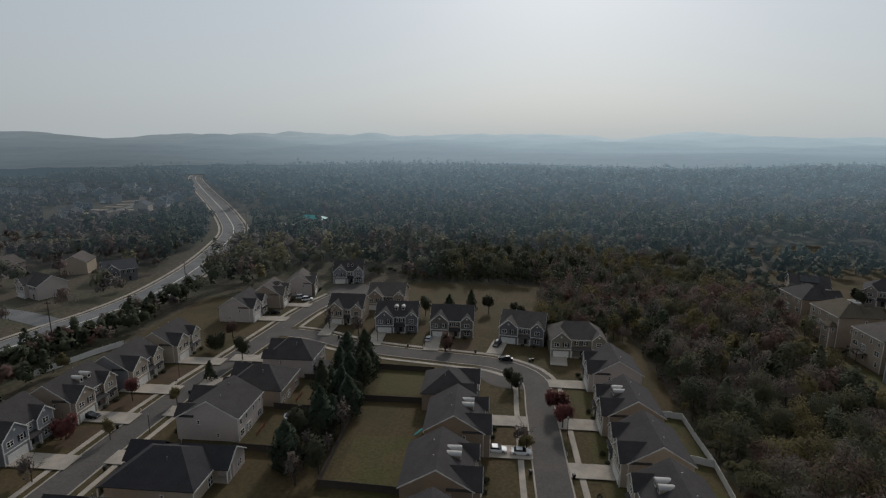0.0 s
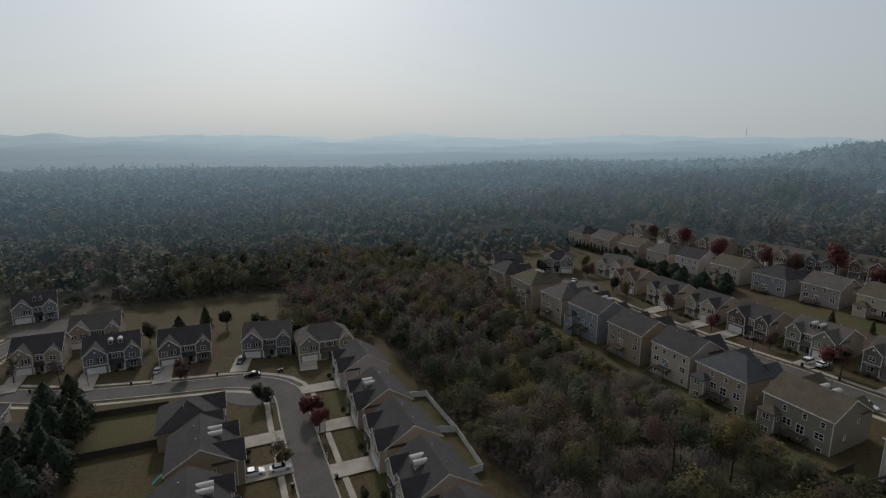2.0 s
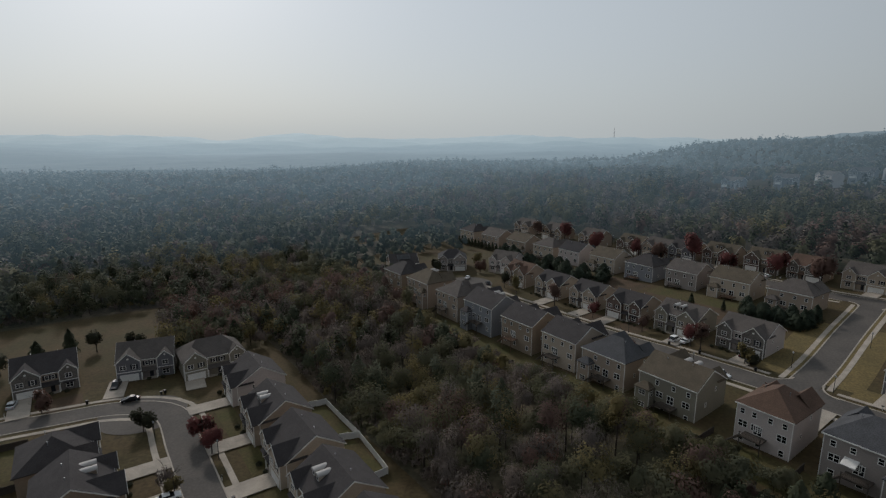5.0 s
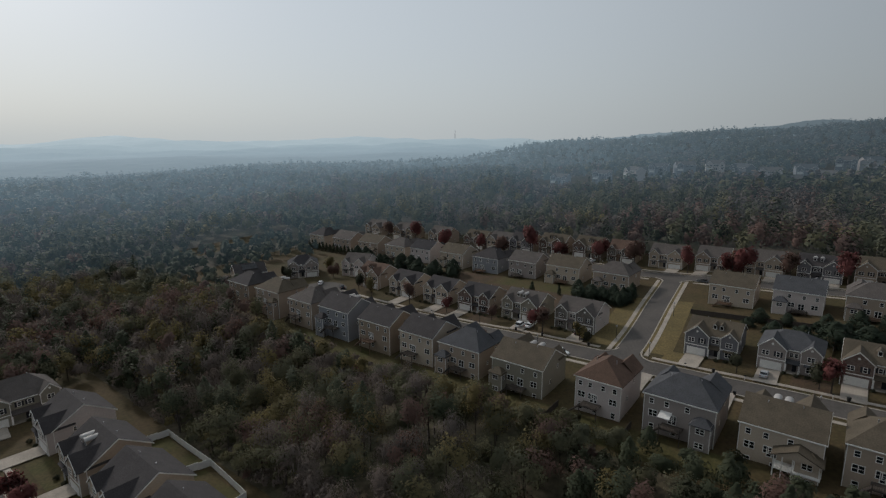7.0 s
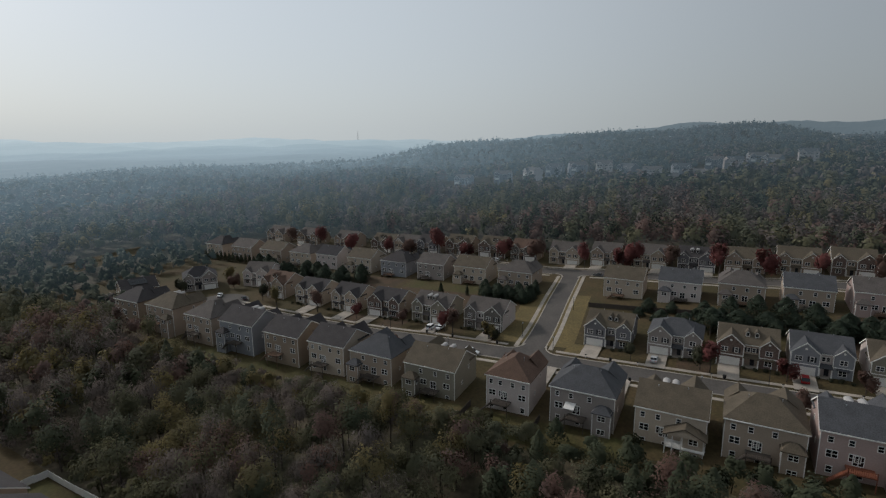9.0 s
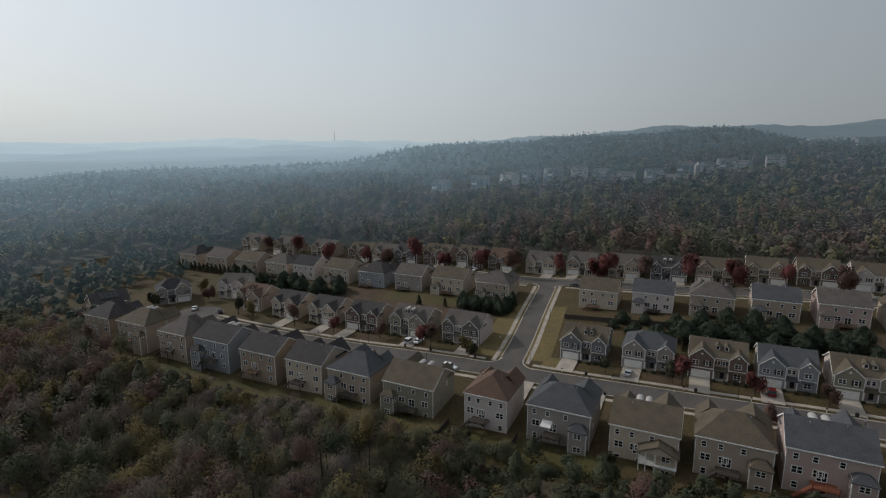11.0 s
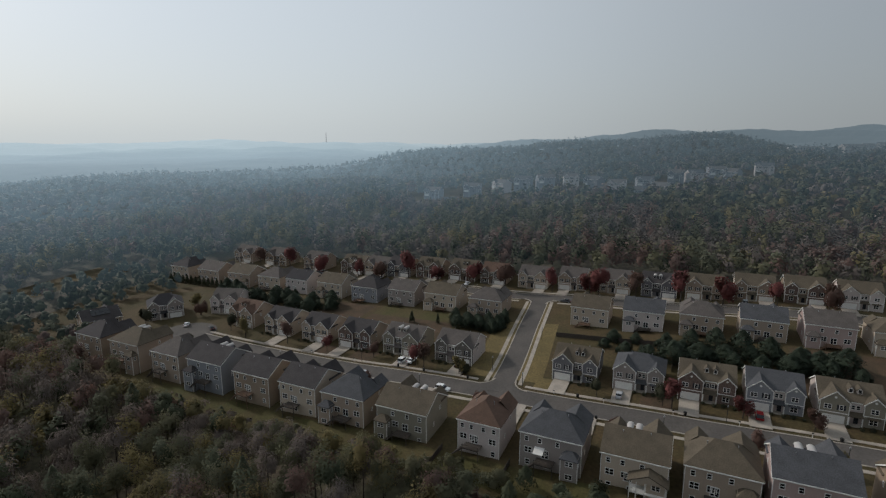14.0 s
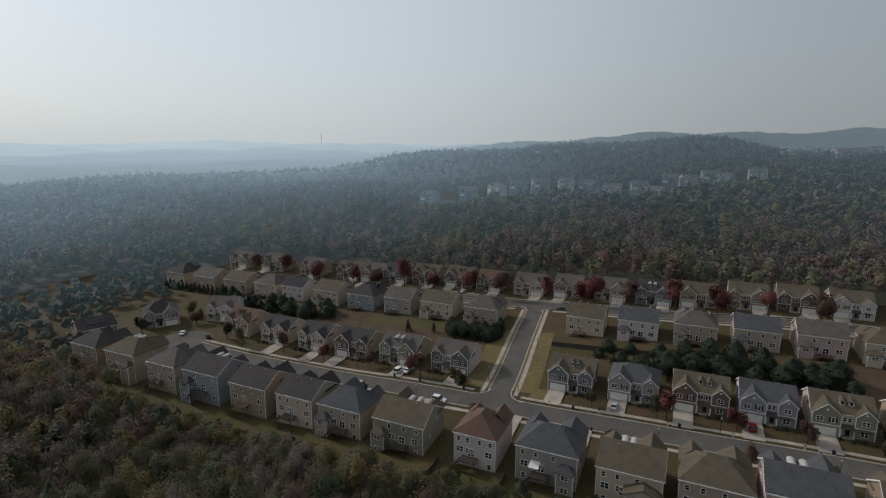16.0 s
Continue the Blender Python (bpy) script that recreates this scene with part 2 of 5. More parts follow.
# ---- the lie of the land ----
LAND = [  # x, y, height
    (0, 40, -9), (0, 130, -9), (-60, 90, -9), (-70, 170, -9), (35, 100, -9), (30, 165, -9.5), (-130, 150, -9), (-20, 230, -10),
    (-160, 340, -10), (70, 30, -13), (76, 120, -13.5), (70, 220, -13), (60, 330, -11),
    (112, 190, -6), (112, 130, -5.6), (112, 66, -4.8), (112, 44, -2.9), (112, 8, -2.0), (112, -26, 0.6),
    (143, 190, -4.2), (143, 115, -3.4), (143, 50, -0.2), (143, 0, 0.3), (158, 70, -1.5), (158, -40, 1.4),
    (202, 240, -2.6), (202, 160, -0.4), (202, 77, 1.4), (202, 33, 3.2), (202, -5, 6.9), (202, -42, 9.2)]
LAND_FAR = [(245, 215, 0.2), (245, 105, 4.6), (245, 30, 7.4), (245, -42, 13), (500, 225, 9), (550, 220, 17), (585, 170, 24), (615, 95, 22), (610, 45, 19), (665, 5, 33), (690, -70, 41), (760, -100, 50), (1040, -195, 60), (850, 60, 41), (640, 360, 13), (1160, -65, 99),
            (1100, 210, 68), (1080, 420, 50), (1155, -175, 28), (1155, -385, 34), (2000, -500, 92), (500, -300, 40), (200, 500, -6), (700, 600, 0), (-400, 500, -8), (-600, 1000, -10), (300, 1200, -10),
            (1500, 400, 40), (1200, 900, -8), (0, -300, -5), (-500, -200, -5), (1560, -270, 60), (2500, 0, 25), (-2500, 1500, -10),
            (0, 3000, -10), (3000, 2500, -10), (2500, -2500, 10), (-2500, -2500, -5)]
LP = np.array(LAND + LAND_FAR, float)


def height(x, y):
    x, y = np.asarray(x, float), np.asarray(y, float)
    d2 = (x[..., None] - LP[:, 0]) ** 2 + (y[..., None] - LP[:, 1]) ** 2
    near = 18.0 + 0.10 * np.hypot(LP[:, 0] - 60, LP[:, 1] - 80)
    w = 1.0 / (d2 + near ** 2) ** 1.9 * near ** 1.2
    return (w * LP[:, 2]).sum(-1) / w.sum(-1)


def hz(x, y):
    return float(height(np.array([x]), np.array([y]))[0])


def grid_mesh(name, xs, ys, zfun, material):
    X, Y = np.meshgrid(xs, ys)
    Z = zfun(X, Y)
    v = np.stack([X.ravel(), Y.ravel(), Z.ravel()], 1)
    nx, ny = len(xs), len(ys)
    i = (np.arange(ny - 1)[:, None] * nx + np.arange(nx - 1)).ravel()
    f = np.stack([i, i + 1, i + nx + 1, i + nx], 1)
    me = bpy.data.meshes.new(name)
    me.from_pydata(v.tolist(), [], f.tolist())
    me.materials.append(material)
    me.polygons.foreach_set("use_smooth", [True] * len(me.polygons))
    return new(name, me)


def inside(x, y, poly):
    """Which of the places lie in the polygon."""
    out = np.zeros(len(x), bool)
    for (xa, ya), (xb, yb) in zip(poly, poly[1:] + poly[:1]):
        out ^= ((ya > y) != (yb > y)) & (x < (xb - xa) * (y - ya) / (yb - ya + 1e-9) + xa)
    return out


def spread(lo, hi, step, far_lo, far_hi):
    a = list(np.arange(lo, hi + 0.1, step))
    s, p = step, a[-1]
    while p < far_hi:
        s *= 1.18
        p += s
        a.append(min(p, far_hi))
    s, p, b = step, a[0], []
    while p > far_lo:
        s *= 1.18
        p -= s
        b.append(max(p, far_lo))
    return np.array(b[::-1] + a)


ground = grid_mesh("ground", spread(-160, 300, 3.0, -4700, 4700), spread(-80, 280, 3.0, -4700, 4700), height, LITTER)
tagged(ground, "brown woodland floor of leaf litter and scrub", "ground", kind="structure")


def smooth_line(pts, step=3.0):
    """Points every step metres or so along a soft curve through pts."""
    P = [Vector((*p, 0)) for p in pts]
    P = [P[0] * 2 - P[1]] + P + [P[-1] * 2 - P[-2]]
    out = []
    for a, b, c, d in zip(P, P[1:], P[2:], P[3:]):
        n = max(2, int((c - b).length / step))
        for i in range(n):
            t = i / n
            out.append(0.5 * (2 * b + (c - a) * t + (2 * a - 5 * b + 4 * c - d) * t * t + (3 * b - a - 3 * c + d) * t ** 3))
    out.append(P[-2])
    return out


def ribbon(name, pts, left, right, lift, material, thick=0.0, label="", category="", step=3.0, across=1, keep=None):
    """A strip that lies on the land, from left to right metres beside the line pts (right is positive), where keep(x, y) holds."""
    line = smooth_line(pts, step)
    g = Geo()
    m = across + 1
    for i, p in enumerate(line):
        t = (line[min(i + 1, len(line) - 1)] - line[max(i - 1, 0)]).normalized()
        nrm = Vector((t.y, -t.x, 0))
        for k in range(m):
            q = p + nrm * (left + (right - left) * k / across)
            g.v.append((q.x, q.y, hz(q.x, q.y) + lift))
    on = [keep is None or keep((p.x + q.x) / 2, (p.y + q.y) / 2) for p, q in zip(line, line[1:])]
    top = [(i * m + k, i * m + k + 1, (i + 1) * m + k + 1, (i + 1) * m + k) for i in range(len(line) - 1) if on[i] for k in range(across)]
    g.f = top
    if thick:
        n = len(g.v)
        g.v += [(x, y, z - thick) for x, y, z in g.v]
        for i in range(len(line) - 1):
            for k in (0, across) if on[i] else ():
                a, b = i * m + k, (i + 1) * m + k
                g.f.append((a, b, b + n, a + n))
        for e in (0, (len(line) - 1) * m):
            for k in range(across):
                g.f.append((e + k, e + k + 1, e + k + 1 + n, e + k + n))
    ob = new(name, g.mesh(name, material))
    return tagged(ob, label, category, kind="structure")


def slab(name, x0, y0, x1, y1, lift, material, thick=0.1, rz=0.0, label="", category="", step=3.0):
    """A rectangle that lies on the land, turned by rz about its middle."""
    cx, cy, w, d = (x0 + x1) / 2, (y0 + y1) / 2, x1 - x0, y1 - y0
    nx, ny = max(1, int(w / step)), max(1, int(d / step))
    c, s = math.cos(radians(rz)), math.sin(radians(rz))
    g = Geo()
    for j in range(ny + 1):
        for i in range(nx + 1):
            u, v = -w / 2 + w * i / nx, -d / 2 + d * j / ny
            x, y = cx + u * c - v * s, cy + u * s + v * c
            g.v.append((x, y, hz(x, y) + lift))
    g.f = [(j * (nx + 1) + i, j * (nx + 1) + i + 1, (j + 1) * (nx + 1) + i + 1, (j + 1) * (nx + 1) + i) for j in range(ny) for i in range(nx)]
    ob = new(name, g.mesh(name, material))
    if thick:
        sol = ob.modifiers.new("thickness", "SOLIDIFY")
        sol.thickness, sol.offset = thick, -1
    return tagged(ob, label, category, kind="structure")

# ---- streets, pavements, lawns ----
STREET_A = [(14.4, 40), (14.4, 95), (14.6, 125), (14.0, 146), (4.0, 155.5), (-10, 158.5), (-31, 162), (-45, 166), (-60, 173), (-75, 176)]
STREET_B = [(-84.5, 30), (-84.5, 90), (-83, 121), (-80, 145), (-76, 172), (-72, 200), (-65, 226)]
ARTERIAL = [(-176, -40), (-168, 60), (-159, 140), (-154, 168), (-149, 190), (-148, 219), (-155, 263), (-171, 322), (-191, 379), (-228, 443),
            (-290, 539), (-388, 688), (-470, 820), (-530, 930), (-570, 1040)]
SIDE_ROAD = [(-158, 174), (-190, 184), (-240, 190), (-300, 200)]
STREET_1 = [(144, -95), (143.5, -40), (143, 0), (142.5, 50), (142, 110), (142, 150), (143.5, 180)]
STREET_2 = [(232, -95), (232, 0), (232, 60), (231, 120), (229, 190), (226, 262)]
CROSS = [(143, 49.9), (165, 52.1), (200, 56.3), (232, 60.0)]

slab("lawn_near", -122, 45, 51.5, 214, 0.03, GRASS, 0, label="dry olive and tan lawns between the houses", category="lawn")
slab("lawn_north", 100, -92, 268, 272, 0.03, GRASS, 0, label="dry tan and olive lawns of the hillside estate", category="lawn")
slab("clearing", -38, 214, 26, 250, 0.05, GRASS, 0, label="rough grass clearing before the woods", category="clearing")


def street(name, line, width, label, walk_gap=1.6, walk=1.3, material=None, pavement=True, open_at=None):
    ribbon(name, line, -width / 2, width / 2, 0.09, material or ASPHALT, 0.12, label, "road")
    for s in (-1, 1):
        a, b = sorted((s * width / 2, s * (width / 2 + 0.35)))
        ribbon("kerb", line, a, b, 0.19, KERB, 0.2, "pale concrete kerb and gutter along the street", "kerb", keep=(open_at or {}).get(s))
        if pavement:
            a, b = sorted((s * (width / 2 + 0.35 + walk_gap), s * (width / 2 + 0.35 + walk_gap + walk)))
            ribbon("pavement", line, a, b, 0.13, CONCRETE, 0.15, "narrow pale concrete pavement beside the street", "pavement", keep=(open_at or {}).get(s))


def bulb(x, y, r):
    """A round turning place at a street's end."""
    g = Geo()
    n = 32
    g.v = [(x, y, hz(x, y) + 0.12)]
    for k in (0.5, 1.0):
        g.v += [(x + r * k * math.cos(a), y + r * k * math.sin(a), hz(x + r * k * math.cos(a), y + r * k * math.sin(a)) + 0.12)
                for a in (2 * math.pi * i / n for i in range(n))]
    g.f = [(0, 1 + i, 1 + (i + 1) % n) for i in range(n)] + [(1 + i, 1 + n + i, 1 + n + (i + 1) % n, 1 + (i + 1) % n) for i in range(n)]
    tagged(new("road", g.mesh("road", ASPHALT)), "grey asphalt turning circle at the street's end", "road", kind="structure")


mouth = lambda lo, hi: (lambda x, y: not lo < y < hi)
street("road", STREET_A, 7.2, "grey asphalt street with concrete kerbs", open_at={-1: lambda x, y: x > -70, 1: lambda x, y: x > -70})
street("road", STREET_B, 7.4, "grey asphalt street with concrete kerbs", open_at={1: mouth(167, 182), -1: lambda x, y: y < 222})
street("road", STREET_1, 8.0, "grey asphalt street along the hillside houses", open_at={1: mouth(42, 59)})
street("road", STREET_2, 7.6, "grey asphalt street behind the upper houses", open_at={-1: mouth(52, 68)})
ribbon("road", CROSS, -3.5, 3.5, 0.11, ASPHALT, 0.14, "short grey asphalt street up the slope", "road")
for s in (-1, 1):
    a, b = sorted((s * 3.5, s * 3.85))
    ribbon("kerb", [(150, 50.6), *CROSS[1:3], (226, 59.3)], a, b, 0.21, KERB, 0.2, "pale concrete kerb and gutter along the street", "kerb")
    a, b = sorted((s * 4.75, s * 6.1))
    ribbon("pavement", [(149, 50.5), *CROSS[1:3], (226, 59.3)], a, b, 0.17, CONCRETE, 0.15, "pale concrete pavement up the slope", "pavement")
    a, b = sorted((s * 3.85, s * 4.75))
    ribbon("verge", [(152, 50.8), *CROSS[1:3], (224, 59.1)], a, b, 0.12, GRASS_GOLD, 0, "strip of dry golden grass between kerb and pavement", "verge")
    a, b = sorted((s * 6.1, s * (13.0 if s < 0 else 11.5)))
    ribbon("lawn", [(152, 50.8), *CROSS[1:3]], a, b, 0.08, GRASS_GOLD, 0, "golden dry lawn beside the sloping street", "lawn")
def fillet(cx, cy, sx, sy, r, lift=0.115):
    """Asphalt in the rounded corner of a junction, with its kerb."""
    arc = [(cx + sx * r - sx * r * math.cos(a), cy + sy * r - sy * r * math.sin(a)) for a in (math.pi / 2 * i / 8 for i in range(9))]
    pts = [(cx, cy)] + arc
    g = Geo().add([(px, py, hz(px, py) + lift) for px, py in pts], [(0, i, i + 1) for i in range(1, 9)])
    tagged(new("road", g.mesh("road", ASPHALT)), "grey asphalt in the junction's rounded corner", "road", kind="structure")
    ribbon("kerb", arc, -0.2, 0.2, 0.21, KERB, 0.2, "pale concrete kerb round the corner", "kerb", step=1.0)


fillet(146.4, 46.8, 1, -1, 5)
fillet(146.4, 53.8, 1, 1, 5)
fillet(228.3, 56.1, -1, -1, 4)
fillet(228.3, 63.1, -1, 1, 4)
bulb(8.5, 149, 10.5)
bulb(145, 188, 12)
bulb(-62, 232, 11)
ribbon("road", ARTERIAL, -7.6, 7.6, 0.12, ASPHALT_OLD, 0.14, "worn pale asphalt main road with kerbs", "road", step=5)
ribbon("road", SIDE_ROAD, -4.5, 4.5, 0.1, ASPHALT_OLD, 0.14, "worn pale asphalt side road", "road", step=5)
for s in (-1, 1):
    a, b = sorted((s * 7.6, s * 8.2))
    ribbon("kerb", ARTERIAL, a, b, 0.22, KERB, 0.2, "pale concrete kerb of the main road", "kerb", step=5)
    a, b = sorted((s * 9.5, s * 11.0))
    ribbon("pavement", ARTERIAL, a, b, 0.2, CONCRETE, 0.12, "pale concrete pavement beside the main road", "pavement", step=5)
ribbon("road_marking", ARTERIAL, -0.3, 0.3, 0.15, PAINT_LINE, 0, "worn painted line along the main road", "road marking", step=5)

# ---- houses ----


def lattice(xs, zs, solid, y0, y1):
    """One connected flat frame: cells between the cuts xs and zs that are solid, from y0 to y1 deep."""
    g, at = Geo(), {}

    def v(i, j, k):
        if (i, j, k) not in at:
            at[i, j, k] = len(g.v)
            g.v.append((xs[i], (y0, y1)[k], zs[j]))
        return at[i, j, k]

    full = lambda i, j: 0 <= i < len(xs) - 1 and 0 <= j < len(zs) - 1 and solid(i, j)
    for i in range(len(xs) - 1):
        for j in range(len(zs) - 1):
            if not full(i, j):
                continue
            for k in (0, 1):
                g.f.append((v(i, j, k), v(i + 1, j, k), v(i + 1, j + 1, k), v(i, j + 1, k)))
            for di, dj, p, q in ((-1, 0, (0, 0), (0, 1)), (1, 0, (1, 0), (1, 1)), (0, -1, (0, 0), (1, 0)), (0, 1, (0, 1), (1, 1))):
                if not full(i + di, j + dj):
                    g.f.append((v(i + p[0], j + p[1], 0), v(i + q[0], j + q[1], 0), v(i + q[0], j + q[1], 1), v(i + p[0], j + p[1], 1)))
    return g


def window_frame_geo(w, h):
    t, n = 0.12, max(1, round(w / 0.95))
    xs = [-w / 2]
    for i in range(n):
        c = -w / 2 + w * (i + 1) / n
        xs += [xs[-1] + (t if i == 0 else 0.13), c - (t if i == n - 1 else 0.065)]
    xs.append(w / 2)
    zs = [0, t, h / 2 - 0.035, h / 2 + 0.035, h - t, h]
    return lattice(xs, zs, lambda i, j: i % 2 == 0 or j % 2 == 0, -0.06, 0.02)


def win(parent, x, y, z, rz=0, w=0.95, h=1.5, shutters=False):
    ob = part("window", shared(("window", w, h), lambda: window_frame_geo(w, h), WHITE), WHITE, parent, at=pose(x, y, z, 0, 0, rz))
    part("pane", shared(("pane", w, h), lambda: Geo().box(-w / 2 + 0.05, -0.025, 0.05, w / 2 - 0.05, 0.01, h - 0.05), GLASS), GLASS, ob)
    if shutters:
        for s in (-1, 1):
            part("shutter", shared(("shutter", h), lambda: Geo().box(-0.22, -0.05, 0, 0.22, 0.02, h), SHUTTER), SHUTTER, ob,
                 at=pose(s * (w / 2 + 0.27), 0, 0))
    return ob


def gable_roof_geo(w, d, z, rise, over, side_over=0.35, thick=0.2):
    s = rise / (d / 2)
    a = d / 2 + over
    poly = [(-a, z - over * s), (0, z + rise), (a, z - over * s), (a, z - over * s - thick), (0, z + rise - thick), (-a, z - over * s - thick)]
    return Geo().extrude(poly, "x", -w / 2 - side_over, w / 2 + side_over)


def hip_roof_geo(w, d, z, rise, over, thick=0.18):
    a, b = w / 2 + over, d / 2 + over
    lo = z - 0.25
    r = max(w / 2 - d / 2 * 0.85, 0.3) if w >= d else 0
    q = 0 if w >= d else max(d / 2 - w / 2 * 0.85, 0.3)
    r0 = (-r, -q, z + rise)
    r1 = (r, q, z + rise)
    vs = [(-a, -b, lo), (a, -b, lo), (a, b, lo), (-a, b, lo), r0, r1, (-a, -b, lo - thick), (a, -b, lo - thick), (a, b, lo - thick), (-a, b, lo - thick)]
    if w >= d:
        fs = [(0, 1, 5, 4), (1, 2, 5), (2, 3, 4, 5), (3, 0, 4)]
    else:
        fs = [(0, 1, 4), (1, 2, 5, 4), (2, 3, 5), (3, 0, 4, 5)]
    fs += [(0, 6, 7, 1), (1, 7, 8, 2), (2, 8, 9, 3), (3, 9, 6, 0), (9, 8, 7, 6)]
    return Geo().add(vs, fs)


def house(x, y, rz, w, d, siding, roof, label, z=None, eave=6.3, rise=3.6, main="gable", garage=-1, front=None, dormers=False,
          porch=True, wing2=True, bay=0, deck=None, low=4.5, backs=3, wing_rise=None, group="", plain=False, car_door=True, back_door=True,
          screen=False, show="fbs", fine=True, barrel=False, back_wing=None):
    """A detached house. Local: front at -y. bay: side of a bump-out at the back (-1, 1 or 0 for none); low: how far the walls go below the front's
    ground; backs: rows of windows at the back."""
    base = z if z is not None else hz(x, y)
    root = tagged(new("house"), label, "house", group)
    root.matrix_basis = pose(x, y, base, 0, 0, rz)
    S, R = SIDINGS[siding], ROOFS[roof]
    F = {"brick": BRICK, "stone": STONE, None: S}.get(front, SIDINGS.get(front, S))
    hw, hd = w / 2, d / 2
    wall = Geo().box(-hw, -hd, -low, hw, hd, eave)
    if main == "gable":
        wall.extrude([(-hd, eave), (hd, eave), (0, eave + rise - 0.15)], "x", -hw + 0.02, hw - 0.02)
    part("wall", wall, S, root, f"{siding} lap siding")
    part("roof", (gable_roof_geo(w, d, eave, rise, 0.4) if main == "gable" else hip_roof_geo(w, d, eave, rise, 0.45)), R, root, f"{roof} shingle roof")
    sn = math.sin(radians(rz))
    seen_sides = (-1, 1) if abs(sn) < 0.5 else ((-1 if sn > 0 else 1) * (1 if y > -4 else -1),)

    def board(name, x0, y0, z0, x1, y1, z1):
        part(name, Geo().box(x0, y0, z0, x1, y1, z1), WHITE, root)

    def rake(poly, axis, p, q):
        part("rake_board", Geo().extrude(poly, axis, p, q), WHITE, root)

    for sx in (-1, 1) if fine else ():
        for sy in ((-1,) if "b" not in show else (1,) if "f" not in show else (-1, 1)):
            board("corner_board", sx * hw - 0.065, sy * hd - 0.065, -low, sx * hw + 0.065, sy * hd + 0.065, eave - 0.3)
    s_main = rise / hd
    for sy in ((-1,) if "b" not in show else (1,) if "f" not in show else (-1, 1)):
        e = eave - 0.4 * s_main if main == "gable" else eave - 0.25
        yy = sy * (hd + (0.42 if main == "gable" else 0.47))
        board("fascia", -hw - 0.37, yy - 0.05, e - 0.26, hw + 0.37, yy + 0.05, e - 0.02)
    if main == "gable":
        for sx in seen_sides:
            xx = sx * (hw + 0.36)
            for sy in (-1, 1):
                yo = sy * (hd + 0.4)
                zo = eave - 0.4 * s_main
                rake([(yo, zo - 0.05), (0, eave + rise - 0.05), (0, eave + rise - 0.33), (yo, zo - 0.33)], "x", xx - 0.04, xx + 0.04)
    # front wings with gables
    wings = []
    if not plain:
        ww = min(6.3, w * 0.46)
        wings.append((garage * (hw - ww / 2 - 0.02), ww, 1.5, wing_rise or min(rise * 0.9, ww * 0.42)))
        if wing2:
            w2 = min(4.4, w * 0.32)
            wings.append((-garage * (hw - w2 / 2 - 0.02), w2, 0.8, w2 * 0.45))
    for i, (cx, ww, p, wr) in enumerate(wings):
        y0 = -hd - p
        y1 = min(-hd + wr / s_main, 0.0)
        wg = Geo().box(cx - ww / 2, y0, -low, cx + ww / 2, -hd + 0.3, eave)
        wg.extrude([(cx - ww / 2, eave), (cx + ww / 2, eave), (cx, eave + wr - 0.12)], "y", y0, -hd + 0.3)
        part("wall", wg, F, root)
        sl = wr / (ww / 2)
        a = ww / 2 + 0.32
        lo = eave - 0.32 * sl
        part("roof", Geo().extrude([(cx - a, lo), (cx, eave + wr), (cx + a, lo), (cx + a, lo - 0.18), (cx, eave + wr - 0.18), (cx - a, lo - 0.18)],
                                   "y", y0 - 0.35, y1 + 0.25), R, root)
        for sx in (-1, 1) if "f" in show else ():
            rake([(cx + sx * a, lo - 0.02), (cx, eave + wr - 0.02), (cx, eave + wr - 0.32), (cx + sx * a, lo - 0.32)], "y", y0 - 0.42, y0 - 0.34)
            board("corner_board", cx + sx * ww / 2 - 0.09, y0 - 0.05, -low, cx + sx * ww / 2 + 0.09, y0 + 0.12, eave - 0.3)
        if eave > 5 and "f" in show:
            board("band_board", cx - ww / 2, y0 - 0.04, 2.85, cx + ww / 2, y0, 3.1)
            if i == 0:
                win(root, cx - ww * 0.23, y0 - 0.01, 3.75, 0, 1.7, 1.35)
                win(root, cx + ww * 0.23, y0 - 0.01, 3.75, 0, 0.95, 1.45, shutters=True)
            else:
                win(root, cx, y0 - 0.01, 3.75, 0, 1.7, 1.4)
        if i == 0 and car_door:
            part("garage_door", shared(("garage_door",), garage_geo, WHITE), WHITE, root, "white panelled garage door", at=pose(cx, y0 - 0.02, 0.05))
        elif i == 1 and "f" in show:
            win(root, cx, y0 - 0.01, 0.8, 0, 1.8, 1.6)
            part("window_canopy", Geo().extrude([(y0 - 0.75, 2.55), (y0, 2.95), (y0, 2.5), (y0 - 0.75, 2.45)], "x", cx - 1.4, cx + 1.4), R, root)
        if eave > 5 and "f" in show:
            part("gable_vent", shared(("gable_vent",), lambda: Geo().tube((0, 0.02, 0), (0, -0.05, 0), 0.3, 0.3, 10), WHITE), WHITE, root,
                 at=pose(cx, y0 - 0.01, eave + wr * 0.3))
    # porch and door between the wings
    if not plain:
        xa = wings[0][0] + wings[0][1] / 2 if garage < 0 else (wings[1][0] + wings[1][1] / 2 if wing2 else -hw)
        xb = wings[0][0] - wings[0][1] / 2 if garage > 0 else (wings[1][0] - wings[1][1] / 2 if wing2 else hw)
        mx = (xa + xb) / 2
        if porch:
            part("porch_roof", Geo().extrude([(-hd - 1.75, 2.65), (-hd, 3.35), (-hd, 3.15), (-hd - 1.75, 2.5)], "x", xa, xb), R, root)
            for px in (xa + 0.2, xb - 0.2):
                part("porch_post", Geo().box(px - 0.11, -hd - 1.6, -0.2, px + 0.11, -hd - 1.38, 2.55), WHITE, root)
            part("porch_floor", Geo().box(xa + 0.02, -hd - 1.75, -0.6, xb - 0.02, -hd, 0.12), CONCRETE, root)
